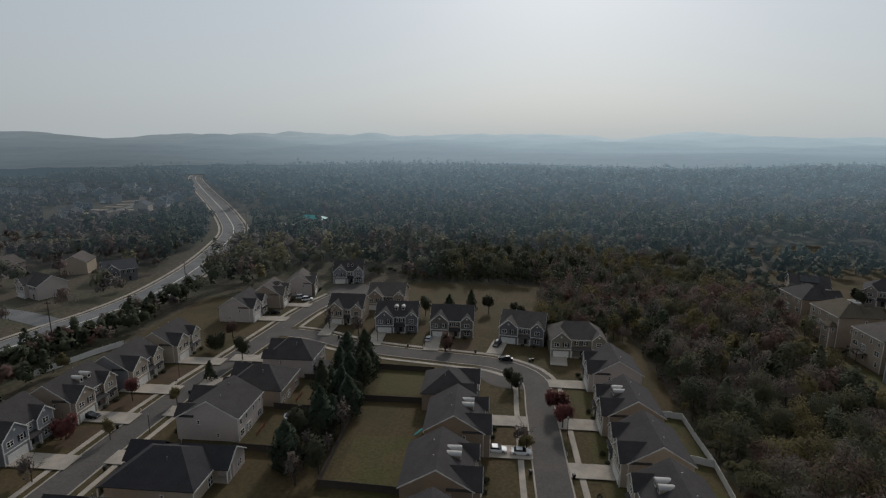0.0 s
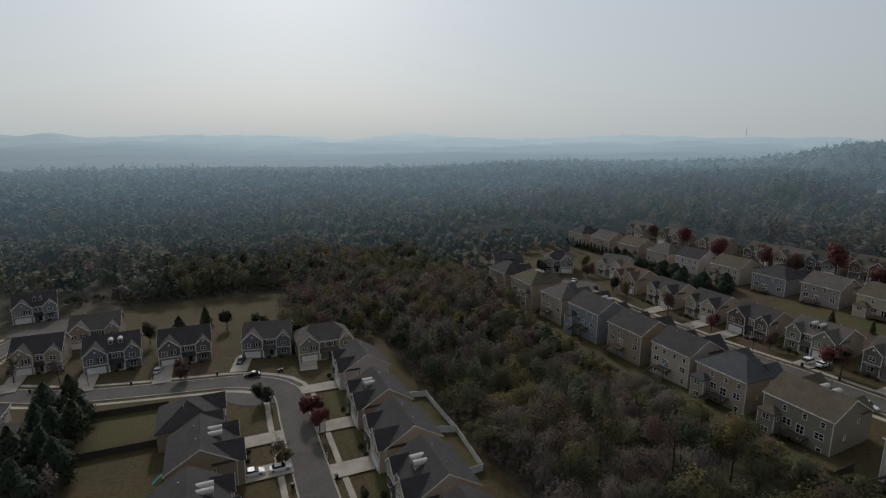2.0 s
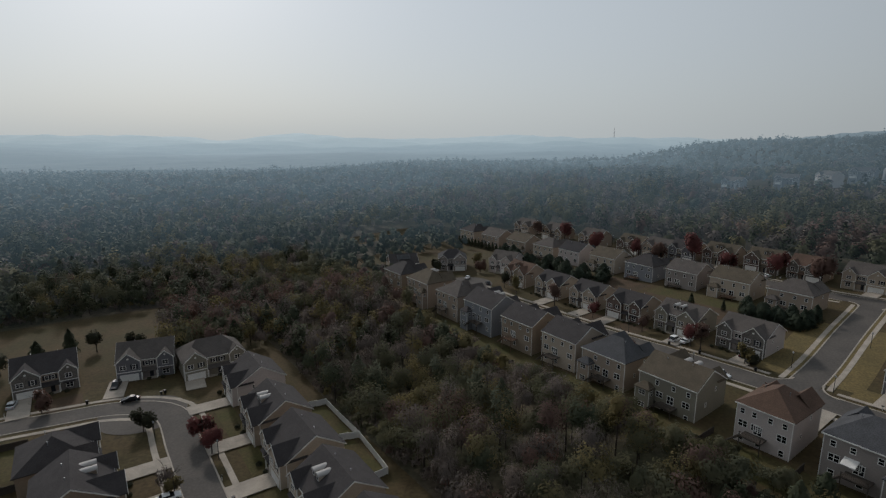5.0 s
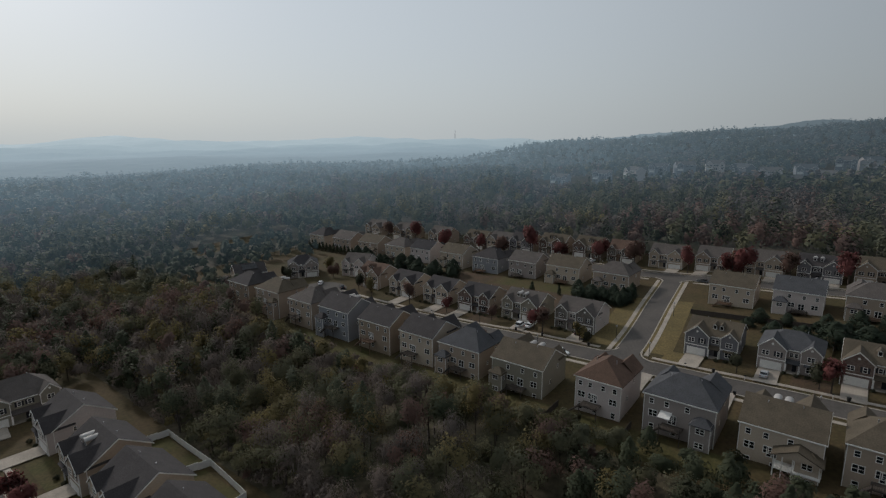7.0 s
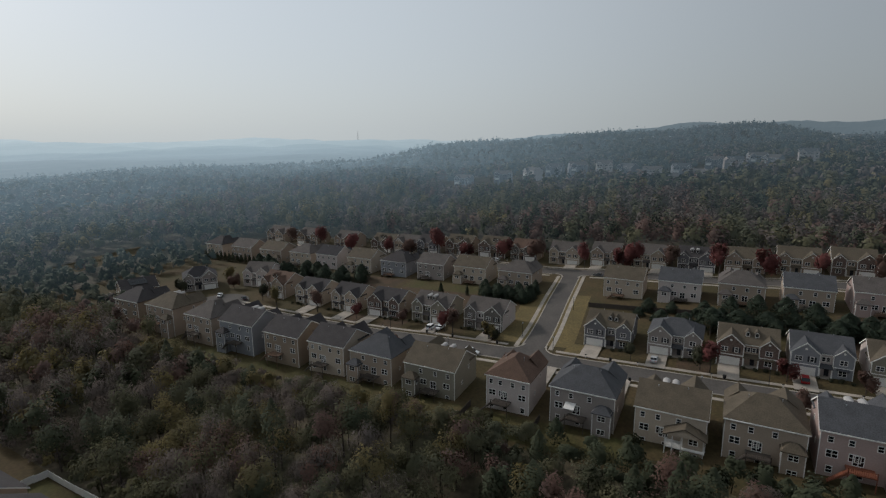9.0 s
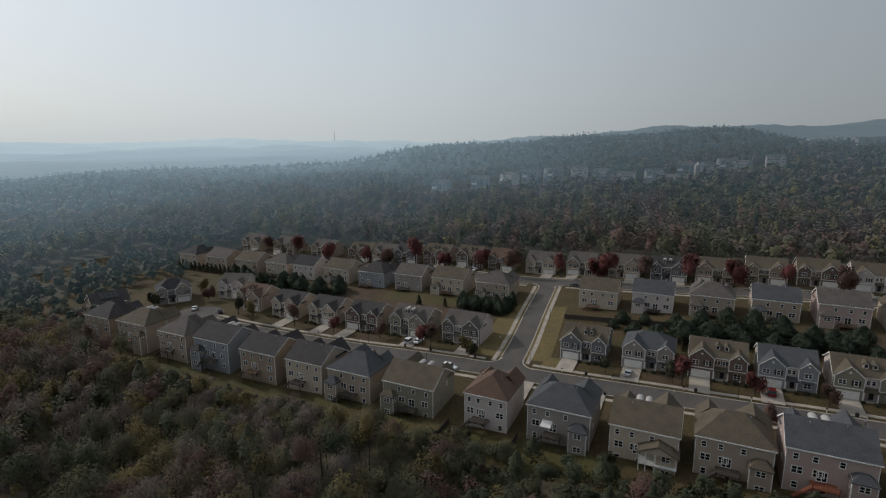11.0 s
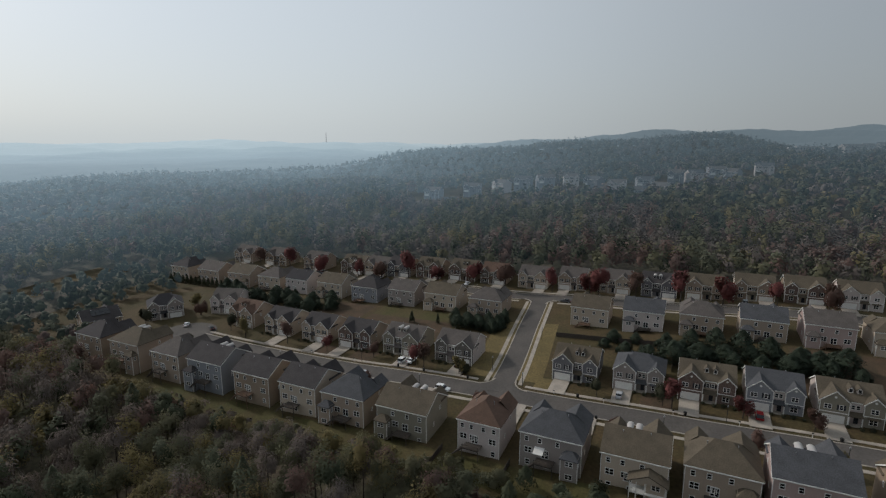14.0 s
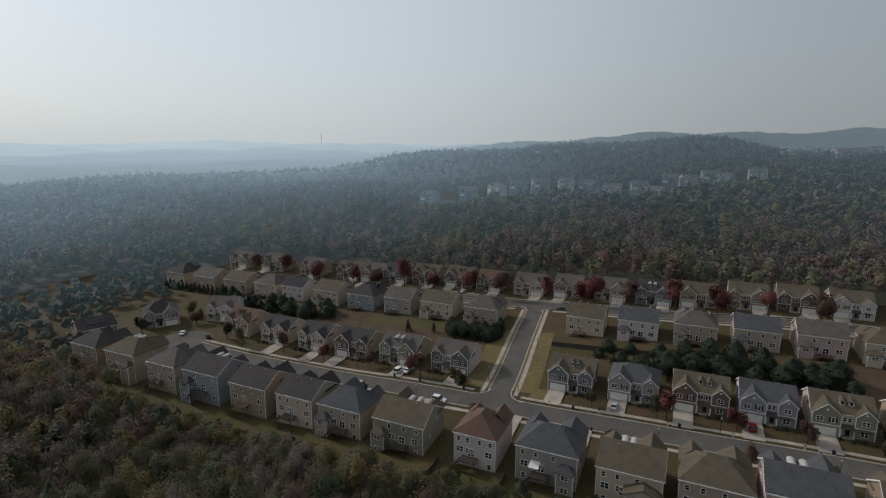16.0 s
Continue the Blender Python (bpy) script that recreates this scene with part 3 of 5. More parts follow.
        part("door", shared(("door",), lambda: Geo().box(-0.5, -0.05, 0, 0.5, 0.02, 2.1), SHUTTER), SHUTTER, root, "dark front door", at=pose(mx + 0.4, -hd, 0.13))
        if eave > 5 and "f" in show:
            for px in ((xa * 2 + xb) / 3, (xa + xb * 2) / 3):
                win(root, px, -hd - 0.01, 3.9, 0, 0.95, 1.3, shutters=abs(xb - xa) > 3.6)
        if dormers:
            for k, px in enumerate(((xa * 2.4 + xb * 0.6) / 3, (xa * 0.6 + xb * 2.4) / 3)):
                ydf = -hd * 0.62
                zd = eave + rise * (1 - 0.62) - 0.15
                dg = Geo().box(px - 0.62, ydf, zd, px + 0.62, -hd * 0.12, zd + 1.15)
                do = part("dormer", dg, S, root)
                if barrel:
                    n = 9
                    arc = [(px + 0.78 * math.cos(math.pi * q / n), zd + 1.12 + 0.62 * math.sin(math.pi * q / n)) for q in range(n + 1)]
                    part("dormer_roof", Geo().extrude(arc, "y", ydf - 0.2, -hd * 0.05), DORMER, do, "pale arched dormer roof")
                else:
                    dg = [(px - 0.8, zd + 1.05), (px, zd + 1.85), (px + 0.8, zd + 1.05), (px + 0.8, zd + 0.95), (px, zd + 1.7), (px - 0.8, zd + 0.95)]
                    part("dormer_roof", Geo().extrude(dg, "y", ydf - 0.2, -hd * 0.05), R, do)
                    part("dormer_gable", Geo().extrude([(px - 0.62, zd + 1.1), (px + 0.62, zd + 1.1), (px, zd + 1.7)], "y", ydf - 0.02, -hd * 0.2), WHITE, do)
                part("dormer_frame", lattice([px - 0.46, px - 0.36, px + 0.36, px + 0.46], [zd + 0.12, zd + 0.22, zd + 1.22, zd + 1.32], lambda i, j: i != 1 or j != 1, ydf - 0.07, ydf + 0.02), WHITE, do)
                part("dormer_window", Geo().box(px - 0.38, ydf - 0.04, zd + 0.25, px + 0.38, ydf + 0.02, zd + 1.25), GLASS, do)
    # sides
    for sx in seen_sides if "s" in show else ():
        for yy, zz in ((-hd * 0.35, 3.9), (hd * 0.3, 0.9)):
            if eave > 5 or zz < 2:
                win(root, sx * (hw + 0.01), yy, zz, -90 * -sx, 0.75, 1.15)
    # back
    rows = [(3.7, (-0.37, -0.12, 0.17, 0.39), 1.05, 1.35)] if eave > 5 else []
    if backs >= 2:
        rows.append((0.75, (-0.34, 0.12, 0.36), 1.95, 1.6))
    if backs >= 3:
        rows.append((-2.4, (-0.36, 0.05, 0.37), 1.15, 1.5))
    for zz, xs, ww, hh in rows:
        for fx in xs if "b" in show else ():
            if bay and abs(fx * w - bay * w * 0.36) < 1.9:
                continue
            win(root, fx * w, hd + 0.01, zz, 180, ww, hh)
    if bay:
        cx, bw, bd = bay * w * 0.34, 3.9, 2.2
        top = 3.0
        part("bay", Geo().box(cx - bw / 2, hd - 0.1, -low, cx + bw / 2, hd + bd, top), S, root, "bump-out of the same siding")
        rg = hip_roof_geo(bw, bd + 1.2, top, 1.1, 0.25)
        part("bay_roof", Geo().add([(vx + cx, vy + hd + bd / 2 - 0.4, vz) for vx, vy, vz in rg.v], rg.f), R, root)
        for zz in ([0.9, -2.3] if backs >= 3 else [0.9]):
            win(root, cx, hd + bd + 0.01, zz, 180, 1.8, 1.35)
        for sx in (-1, 1):
            win(root, cx + sx * (bw / 2 + 0.01), hd + bd / 2, 0.9, 90 * sx, 0.8, 1.35)
            board("corner_board", cx + sx * bw / 2 - 0.08, hd + bd - 0.1, -low, cx + sx * bw / 2 + 0.08, hd + bd + 0.08, top - 0.3)
    if back_door and "b" in show:
        dx = (-bay if bay else 1) * w * 0.08
        win(root, dx, hd + 0.02, 0.1, 180, 1.8, 2.1)
    if deck:
        dx = -bay * w * 0.06 if bay else 0.1 * w
        dw, dd, dz = 4.4, 3.0, 0.0
        tim = deck
        dk = part("deck", Geo().box(dx - dw / 2, hd, dz - 0.2, dx + dw / 2, hd + dd, dz), tim, root, "timber deck on posts")
        for px in (dx - dw / 2 + 0.1, dx + dw / 2 - 0.1):
            part("post", Geo().box(px - 0.08, hd + dd - 0.2, -low, px + 0.08, hd + dd - 0.04, dz + 1.0), tim, dk)
        xs = [dx - dw / 2]
        for i in range(14):
            c = dx - dw / 2 + (i + 0.5) * dw / 14
            xs += [c - 0.03, c + 0.03]
        xs.append(dx + dw / 2)
        rail = lattice(xs, [dz + 0.08, dz + 0.16, dz + 0.95, dz + 1.03], lambda i, j: j != 1 or i % 2 == 1, hd + dd - 0.1, hd + dd - 0.04)
        part("railing", rail, tim, dk)
        n, run, fall = 10, 0.28, 0.28
        edge = []
        for i in range(n):
            edge += [(dx + dw / 2 + i * run, dz - fall * i), (dx + dw / 2 + (i + 1) * run, dz - fall * i)]
        edge += [(dx + dw / 2 + n * run, dz - fall * n), (dx + dw / 2, dz - 0.5)]
        st = Geo().extrude(edge, "y", hd + dd - 1.1, hd + dd - 0.1)
        part("stairs", st, tim, dk)
    if back_wing:       # a low gabled wing at the back with an open corner porch
        cx, ww, p = back_wing
        wr = ww * 0.36
        y1 = hd + p
        part("wall", Geo().box(cx - ww / 2, hd - 0.3, -low, cx + ww * 0.2, y1, eave).extrude([(cx - ww / 2, eave), (cx + ww / 2, eave), (cx, eave + wr - 0.12)], "y", hd - 0.3, y1), SIDINGS["white"], root, "white lap siding of the back wing")
        a, lo = ww / 2 + 0.35, eave - 0.35 * 0.72
        part("roof", Geo().extrude([(cx - a, lo), (cx, eave + wr), (cx + a, lo), (cx + a, lo - 0.18), (cx, eave + wr - 0.18), (cx - a, lo - 0.18)], "y", 0.5, y1 + 0.4), R, root)
        for sx in (-1, 1):
            rake([(cx + sx * a, lo - 0.02), (cx, eave + wr - 0.02), (cx, eave + wr - 0.32), (cx + sx * a, lo - 0.32)], "y", y1 + 0.4, y1 + 0.48)
        for px, py in ((cx + ww / 2 - 0.15, y1 - 0.15), (cx + ww * 0.3, y1 - 0.15)):
            part("porch_post", Geo().box(px - 0.1, py - 0.1, -0.5, px + 0.1, py + 0.1, eave), WHITE, root)
        part("porch_floor", Geo().box(cx + ww * 0.2, hd, -0.6, cx + ww / 2, y1, 0.12), CONCRETE, root)
        win(root, cx - ww * 0.18, y1 + 0.01, 0.9, 180, 1.8, 1.4)
    if screen:
        cx = w * 0.2
        pr = part("screened_porch", Geo().box(cx - 2.6, hd, -0.3, cx + 2.6, hd + 3.6, 0.2), CONCRETE, root, "screened porch with white posts")
        for px in (cx - 2.5, cx - 0.9, cx + 0.9, cx + 2.5):
            part("post", Geo().box(px - 0.08, hd + 3.4, 0.2, px + 0.08, hd + 3.56, 2.7), WHITE, pr)
        part("screen", Geo().box(cx - 2.45, hd + 0.1, 0.2, cx + 2.45, hd + 3.4, 2.6), SHUTTER, pr)
        part("porch_roof", Geo().extrude([(hd, 3.7), (hd + 3.9, 2.75), (hd + 3.9, 2.6), (hd, 3.4)], "x", cx - 2.8, cx + 2.8), R, pr)
    for px, py in ((-0.2 * w, 0.12), (0.22 * w, 0.2)) if fine else ():
        zt = eave + rise * (1 - abs(py)) if main == "gable" else eave + rise * 0.82
        part("roof_vent", shared(("roof_vent",), lambda: Geo().tube((0, 0, -0.5), (0, 0, 0.35), 0.07, 0.07, 6).tube((0, 0, 0.3), (0, 0, 0.42), 0.13, 0.13, 6), METAL),
             METAL, root, at=pose(px, py * hd, zt))
    return root


def garage_geo():
    g = Geo().box(-2.45, -0.05, 0, 2.45, 0.02, 2.2)
    for i in range(4):
        for j in range(8):
            g.box(-2.35 + j * 0.595, -0.075, 0.08 + i * 0.53, -2.35 + j * 0.595 + 0.5, -0.05, 0.08 + i * 0.53 + 0.42)
    return g


# first row: backs with walk-out basements to the woods. y, width, siding, roof, main, bay, deck, ground at the front, dormers
ROW_1 = [(199, 14, "tan", "charcoal", "hip", 0, None, -2.0, 0), (179, 15, "beige", "tan", "hip", -1, DECKWOOD, -1.6, 1),
         (158, 13, "beige", "grey", "hip", 0, DARKWOOD, -2.0, 0), (139.5, 15, "blue", "charcoal", "gable", 1, DARKWOOD, -1.6, 1),
         (119.5, 14, "tan", "charcoal", "gable", 0, DECKWOOD, -2.1, 0), (101.5, 13, "cream", "charcoal", "gable", 0, DARKWOOD, -1.9, 0),
         (85.5, 14, "beige", "blue", "hip", 1, DARKWOOD, -1.9, 0), (66.5, 15, "sage", "tan", "gable", 1, DARKWOOD, -1.9, 1),
         (44.5, 11, "white", "brown", "hip", 0, DARKWOOD, -0.3, 0), (26.5, 14.5, "grey", "blue", "hip", -1, DARKWOOD, 0.3, 0),
         (7.9, 14, "cream", "tan", "gable", -1, None, -0.2, 1), (-9.2, 14, "beige", "tan", "hip", -1, DARKWOOD, 1.4, 0),
         (-25.2, 14.5, "pink", "blue", "gable", -1, REDWOOD, 3.0, 1), (-44.5, 14, "tan", "tan", "gable", -1, None, 3.4, 1),
         (-62, 14, "grey", "charcoal", "gable", 1, None, 4.2, 0)]
for y, w, sd, rf, mn, by, dk, gz, dm in ROW_1:
    home = house(118.6, y, 90, w, 12.5, sd, rf, f"two-storey {sd} house with {rf} roof and walk-out basement", z=gz, main=mn, bay=by, deck=dk, dormers=bool(dm),
          low=7.5, group="hillside houses", show="bs", barrel=True, wing_rise=3.2 if mn == "gable" else 2.5, garage=1 if by > 0 else -1)
    if y == 7.9:        # a two-level white porch under its own gable
        porch = part("covered_porch", Geo().box(-7.0, 6.25, -0.2, 0.6, 9.3, 0.0), WHITE, home, "white two-level back porch")
        part("porch_roof", Geo().extrude([(-7.4, 2.75), (-3.2, 4.75), (1.0, 2.75), (1.0, 2.55), (-3.2, 4.5), (-7.4, 2.55)], "y", 4.5, 9.7), ROOFS["tan"], porch)
        part("porch_gable", Geo().extrude([(-6.9, 2.6), (0.5, 2.6), (-3.2, 4.45)], "y", 9.2, 9.35), SIDINGS["cream"], porch)
        for px in (-2.6, -0.9, 0.5):
            part("porch_post", Geo().box(px - 0.1, 9.1, -7.0, px + 0.1, 9.3, 2.6), WHITE, porch)
        part("railing", lattice([-2.6 + 0.11 * i for i in range(29)], [0.1, 0.18, 0.9, 0.98], lambda i, j: j != 1 or i % 2 == 0, 9.15, 9.22), WHITE, porch)
    if y == 26.5:       # awning over the deck door, pale lattice under the bay
        part("awning", Geo().extrude([(6.25, 2.75), (8.6, 2.2), (8.6, 2.1), (6.25, 2.6)], "x", 1.2, 3.6), WHITE, home, "white slanted awning")
        part("lattice_skirt", lattice([-7.0 + 0.3 * i for i in range(14)], [-6.2 + 0.3 * i for i in range(6)], lambda i, j: (i + j) % 2 == 0 or i % 3 == 0 or j % 3 == 0, 8.6, 8.66), WHITE, home)
    gx = (1 if by > 0 else -1) * (w / 2 - 3.1)
    slab("driveway", 126.4, y + gx - 2.6, 138.2, y + gx + 2.6, 0.2, CONCRETE, 0.15, label="pale concrete driveway to a garage", category="driveway")

# second row: fronts to the street and to the valley. y, width, siding, roof, main, garage side, front, dormers
ROW_2 = [(150, 13.5, "cream", "charcoal", "gable", 1, None, 0), (131, 13, "cream", "charcoal", "gable", 1, None, 0),
         (112.5, 13.5, "beige", "charcoal", "gable", -1, "brick", 0), (92.5, 14.5, "sage", "grey", "gable", 1, "sage", 1),
         (71.5, 14, "white", "grey", "gable", 1, "stone", 0), (30, 13.5, "slate", "tan", "gable", -1, "slate", 1),
         (11.3, 14, "grey", "blue", "hip", -1, "grey", 0), (-7, 14.5, "beige", "tan", "gable", -1, "brick", 1),
         (-23.6, 13.5, "white", "blue", "gable", -1, "blue", 0), (-40.5, 14, "white", "tan", "gable", -1, "sage", 1),
         (-58.5, 14, "beige", "charcoal", "gable", -1, "brick", 0)]
for y, w, sd, rf, mn, ga, fr, dm in ROW_2:
    gz = hz(158, y) + 0.1
    house(164.7, y, -90, w, 12, sd, rf, f"two-storey {fr or sd}-fronted house with {rf} gables and garage", z=gz, main=mn, garage=ga, front=fr, dormers=bool(dm),
          group="hillside houses", show="fs", rise=3.25, barrel=y == 92.5)
    gx = ga * (w / 2 - 3.1)
    slab("driveway", 148.2, y - gx - 2.6, 157.2, y - gx + 2.6, 0.2, CONCRETE, 0.15, label="pale concrete driveway to a garage", category="driveway")

ROW_3 = [(262, 13, "cream", "charcoal", 0), (239.5, 15, "beige", "grey", 0), (217, 15, "beige", "tan", -1), (196, 14, "cream", "grey", 0),
         (178, 13, "white", "dark", 0), (157.5, 14, "cream", "tan", 1), (137.5, 14, "blue", "charcoal", 0), (117.5, 13.5, "grey", "grey", 0),
         (97.8, 15, "cream", "tan", 1), (76.8, 14.5, "beige", "grey", 1), (33.5, 14, "cream", "tan", 0), (14, 14, "white", "blue", 1),
         (-5.5, 14, "beige", "grey", 1), (-24.7, 14, "beige", "blue", 1), (-43.5, 14, "pink", "grey", 1), (-62, 14, "cream", "tan", 1)]
for i, (y, w, sd, rf, by) in enumerate(ROW_3):
    house(208.7, y, 90, w, 12.5, sd, rf, f"two-storey {sd} house with {rf} roof, its back to the slope", z=hz(202, y) + 1.3, main="gable" if i % 3 else "hip", bay=by,
          deck=DARKWOOD if i % 2 else DECKWOOD, low=5, backs=2, show="bs", group="hillside houses", garage=-1 if i % 2 else 1, dormers=i % 4 == 2)

ROW_4 = [(257, 14, "beige", "grey", None, 0), (230, 15, "tan", "grey", None, 0), (201, 14, "beige", "grey", None, 0), (174, 14, "grey", "tan", "brick", 1),
         (158, 13, "cream", "grey", None, 0), (143, 14, "beige", "charcoal", "slate", 0), (125, 14, "beige", "tan", "brick", 1), (105.5, 14, "tan", "tan", "brick", 1),
         (88.5, 13, "tan", "brown", "stone", 0), (68, 14.5, "cream", "grey", "cream", 0), (49, 12.5, "beige", "grey", "beige", 0),
         (30, 14, "cream", "grey", "cream", 0), (11, 14.5, "slate", "charcoal", "slate", 1), (-7, 14.5, "beige", "tan", "beige", 0),
         (-25.5, 14.5, "cream", "tan", "tan", 0), (-43, 14, "tan", "tan", "brick", 0), (-61, 14, "white", "tan", None, 0)]
for i, (y, w, sd, rf, fr, dm) in enumerate(ROW_4):
    gz = hz(245, y) + 0.1
    ga = -1 if i % 3 == 1 else 1
    house(251.7, y, -90, w, 12, sd, rf, f"two-storey {fr or sd}-fronted house with {rf} roof below the woods", z=gz, front=fr, dormers=bool(dm), garage=ga, backs=0,
          show="fs", group="hillside houses", barrel=y == 11)
    gx = ga * (w / 2 - 3.1)
    slab("driveway", 236.5, y - gx - 2.6, 244.2, y - gx + 2.6, 0.2, CONCRETE, 0.15, label="pale concrete driveway to a garage", category="driveway")

# round the turning circle of the hillside street
house(134, 227, 160, 14, 12, "tan", "charcoal", "two-storey tan house with solar panels on its roof", garage=-1, backs=2, group="hillside houses")
house(158, 217, -35, 14, 12, "grey", "dark", "two-storey grey house by the turning circle", garage=1, group="hillside houses", main="hip")
house(175, 193.5, -72, 13, 12, "white", "grey", "two-storey pale house with front gables", garage=1, group="hillside houses")
house(166, 171.5, -90, 13.5, 12, "beige", "brown", "two-storey beige house with dark gables", garage=1, dormers=True, group="hillside houses")

# near estate. x, y, turn, width, depth, siding, roof, main, garage, front, dormers, eave
NEAR = [(36.6, 146, -90, 13, 13, "white", "charcoal", "gable", 1, None, 0, 6.0), (35.6, 123.6, -90, 14, 12.6, "beige", "charcoal", "gable", 1, None, 1, 6.0),
        (35.4, 104.6, -90, 14, 12.8, "cream", "charcoal", "gable", 1, None, 0, 6.0), (35.2, 86.2, -90, 14, 13, "cream", "charcoal", "gable", 1, None, 1, 6.0),
        (35.2, 68, -90, 14, 13, "tan", "charcoal", "gable", 1, None, 1, 6.0),
        (29.8, 170.4, 0, 17.4, 11.6, "sage", "grey", "hip", -1, "sage", 0, 6.2), (13.5, 179.5, -12, 15, 11.5, "grey", "grey", "gable", -1, "slate", 0, 6.2),
        (-12, 184, 0, 15, 12, "beige", "charcoal", "gable", -1, "stone", 0, 6.2), (-32.5, 186, 4, 15, 11.5, "slate", "charcoal", "gable", -1, "slate", 1, 6.2),
        (-41, 212, 0, 15, 12, "beige", "grey", "gable", -1, None, 0, 6.2), (-53, 193, 0, 13, 12, "beige", "charcoal", "gable", -1, None, 0, 6.2),
        (-9.5, 131, 90, 13, 13, "tan", "charcoal", "hip", 1, None, 0, 5.2), (-6.5, 112.5, 90, 14.5, 13, "tan", "charcoal", "gable", -1, None, 1, 6.2),
        (-8.5, 92.5, 90, 14, 13.5, "tan", "charcoal", "gable", -1, None, 1, 6.2), (-8.5, 73, 90, 14, 13.5, "tan", "charcoal", "gable", -1, None, 0, 6.2),
        (-57, 146, -90, 12, 14, "white", "charcoal", "hip", -1, None, 0, 6.0), (-60, 129, -90, 13, 15, "beige", "charcoal", "hip", -1, None, 0, 5.0),
        (-63, 112.5, -90, 13, 14, "white", "charcoal", "gable", -1, None, 0, 6.2), (-63.5, 91.5, -90, 14.5, 18, "cream", "dark", "hip", -1, None, 0, 3.6),
        (-69, 74, -90, 13, 15, "beige", "dark", "hip", -1, None, 0, 3.6), (-66, 56, -90, 14, 15, "beige", "dark", "hip", -1, None, 0, 3.6),
        (-102, 153, 90, 14, 12, "cream", "charcoal", "gable", -1, None, 0, 6.2), (-104, 135, 90, 14.5, 12.5, "blue", "charcoal", "gable", -1, "cream", 0, 6.2),
        (-106, 117, 90, 15, 12.5, "beige", "charcoal", "gable", -1, "beige", 1, 6.2), (-108, 99, 90, 14, 12, "blue", "charcoal", "gable", -1, "blue", 0, 6.2),
        (-109, 81, 90, 14, 12, "beige", "charcoal", "gable", -1, None, 0, 6.2),
        (-95, 191, 90, 14, 12, "white", "charcoal", "gable", -1, None, 0, 6.0), (-91, 208, 95, 13, 12, "beige", "grey", "gable", -1, None, 1, 6.0),
        (-84, 226, 100, 12, 11, "white", "grey", "gable", -1, "brick", 0, 6.0), (-68, 250, 10, 14, 11, "blue", "charcoal", "gable", -1, "blue", 1, 6.2)]
for i, (x, y, rz, w, d, sd, rf, mn, ga, fr, dm, ev) in enumerate(NEAR):
    house(x, y, rz, w, d, sd, rf, f"{'one' if ev < 4 else 'two'}-storey {sd} house with {rf} shingle roof", main=mn, garage=ga, front=fr, dormers=bool(dm), eave=ev,
          rise=3.9 if ev > 4 else 4.2, backs=2 if ev > 4 else 1, low=2.0, group="valley houses", wing2=ev > 4, screen=(i == 15),
          deck=REDWOOD if i in (16, 17) else None, show="bs" if 15 <= i <= 20 else "fs", barrel=i < 15 or i == 23, back_wing=(-3.6, 7.6, 3.2) if i == 18 else (3.4, 7.0, 2.6) if i == 20 else None)

# far houses beyond the main road and up on the ridge
HAZE_COPIES = {}


def swap_haze_copies(root):
    """Gives a distant house or building copies of its materials with haze glow painted in."""
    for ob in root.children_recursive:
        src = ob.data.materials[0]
        if src.name not in HAZE_COPIES:
            HAZE_COPIES[src.name] = paint_haze_glow(src.copy(), 0.9)
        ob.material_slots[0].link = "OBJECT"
        ob.material_slots[0].material = HAZE_COPIES[src.name]


FAR_LEFT = [(-240, 236), (-194, 209), (-180, 238), (-211, 250), (-506, 550), (-486, 590), (-446, 575), (-410, 600), (-322, 500), (-352, 418), (-382, 468), (-318, 462), (-392, 520),
            (-545, 560), (-330, 535), (-455, 640), (-520, 630)]
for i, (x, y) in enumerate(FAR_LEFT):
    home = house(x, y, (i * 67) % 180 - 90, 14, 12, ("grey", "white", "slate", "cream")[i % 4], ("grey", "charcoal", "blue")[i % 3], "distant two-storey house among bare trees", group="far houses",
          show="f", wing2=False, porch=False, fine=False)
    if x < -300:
        swap_haze_copies(home)
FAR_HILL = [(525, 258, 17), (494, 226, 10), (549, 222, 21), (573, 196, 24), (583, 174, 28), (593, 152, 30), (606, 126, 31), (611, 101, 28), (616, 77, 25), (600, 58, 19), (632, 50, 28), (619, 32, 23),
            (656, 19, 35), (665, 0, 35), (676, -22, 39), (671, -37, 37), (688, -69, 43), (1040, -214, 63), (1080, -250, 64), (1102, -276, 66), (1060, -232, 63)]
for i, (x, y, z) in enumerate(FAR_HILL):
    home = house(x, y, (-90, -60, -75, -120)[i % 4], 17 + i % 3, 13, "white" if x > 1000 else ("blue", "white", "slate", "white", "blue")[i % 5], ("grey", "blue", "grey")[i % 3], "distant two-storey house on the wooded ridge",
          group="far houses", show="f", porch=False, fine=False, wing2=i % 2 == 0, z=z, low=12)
    swap_haze_copies(home)

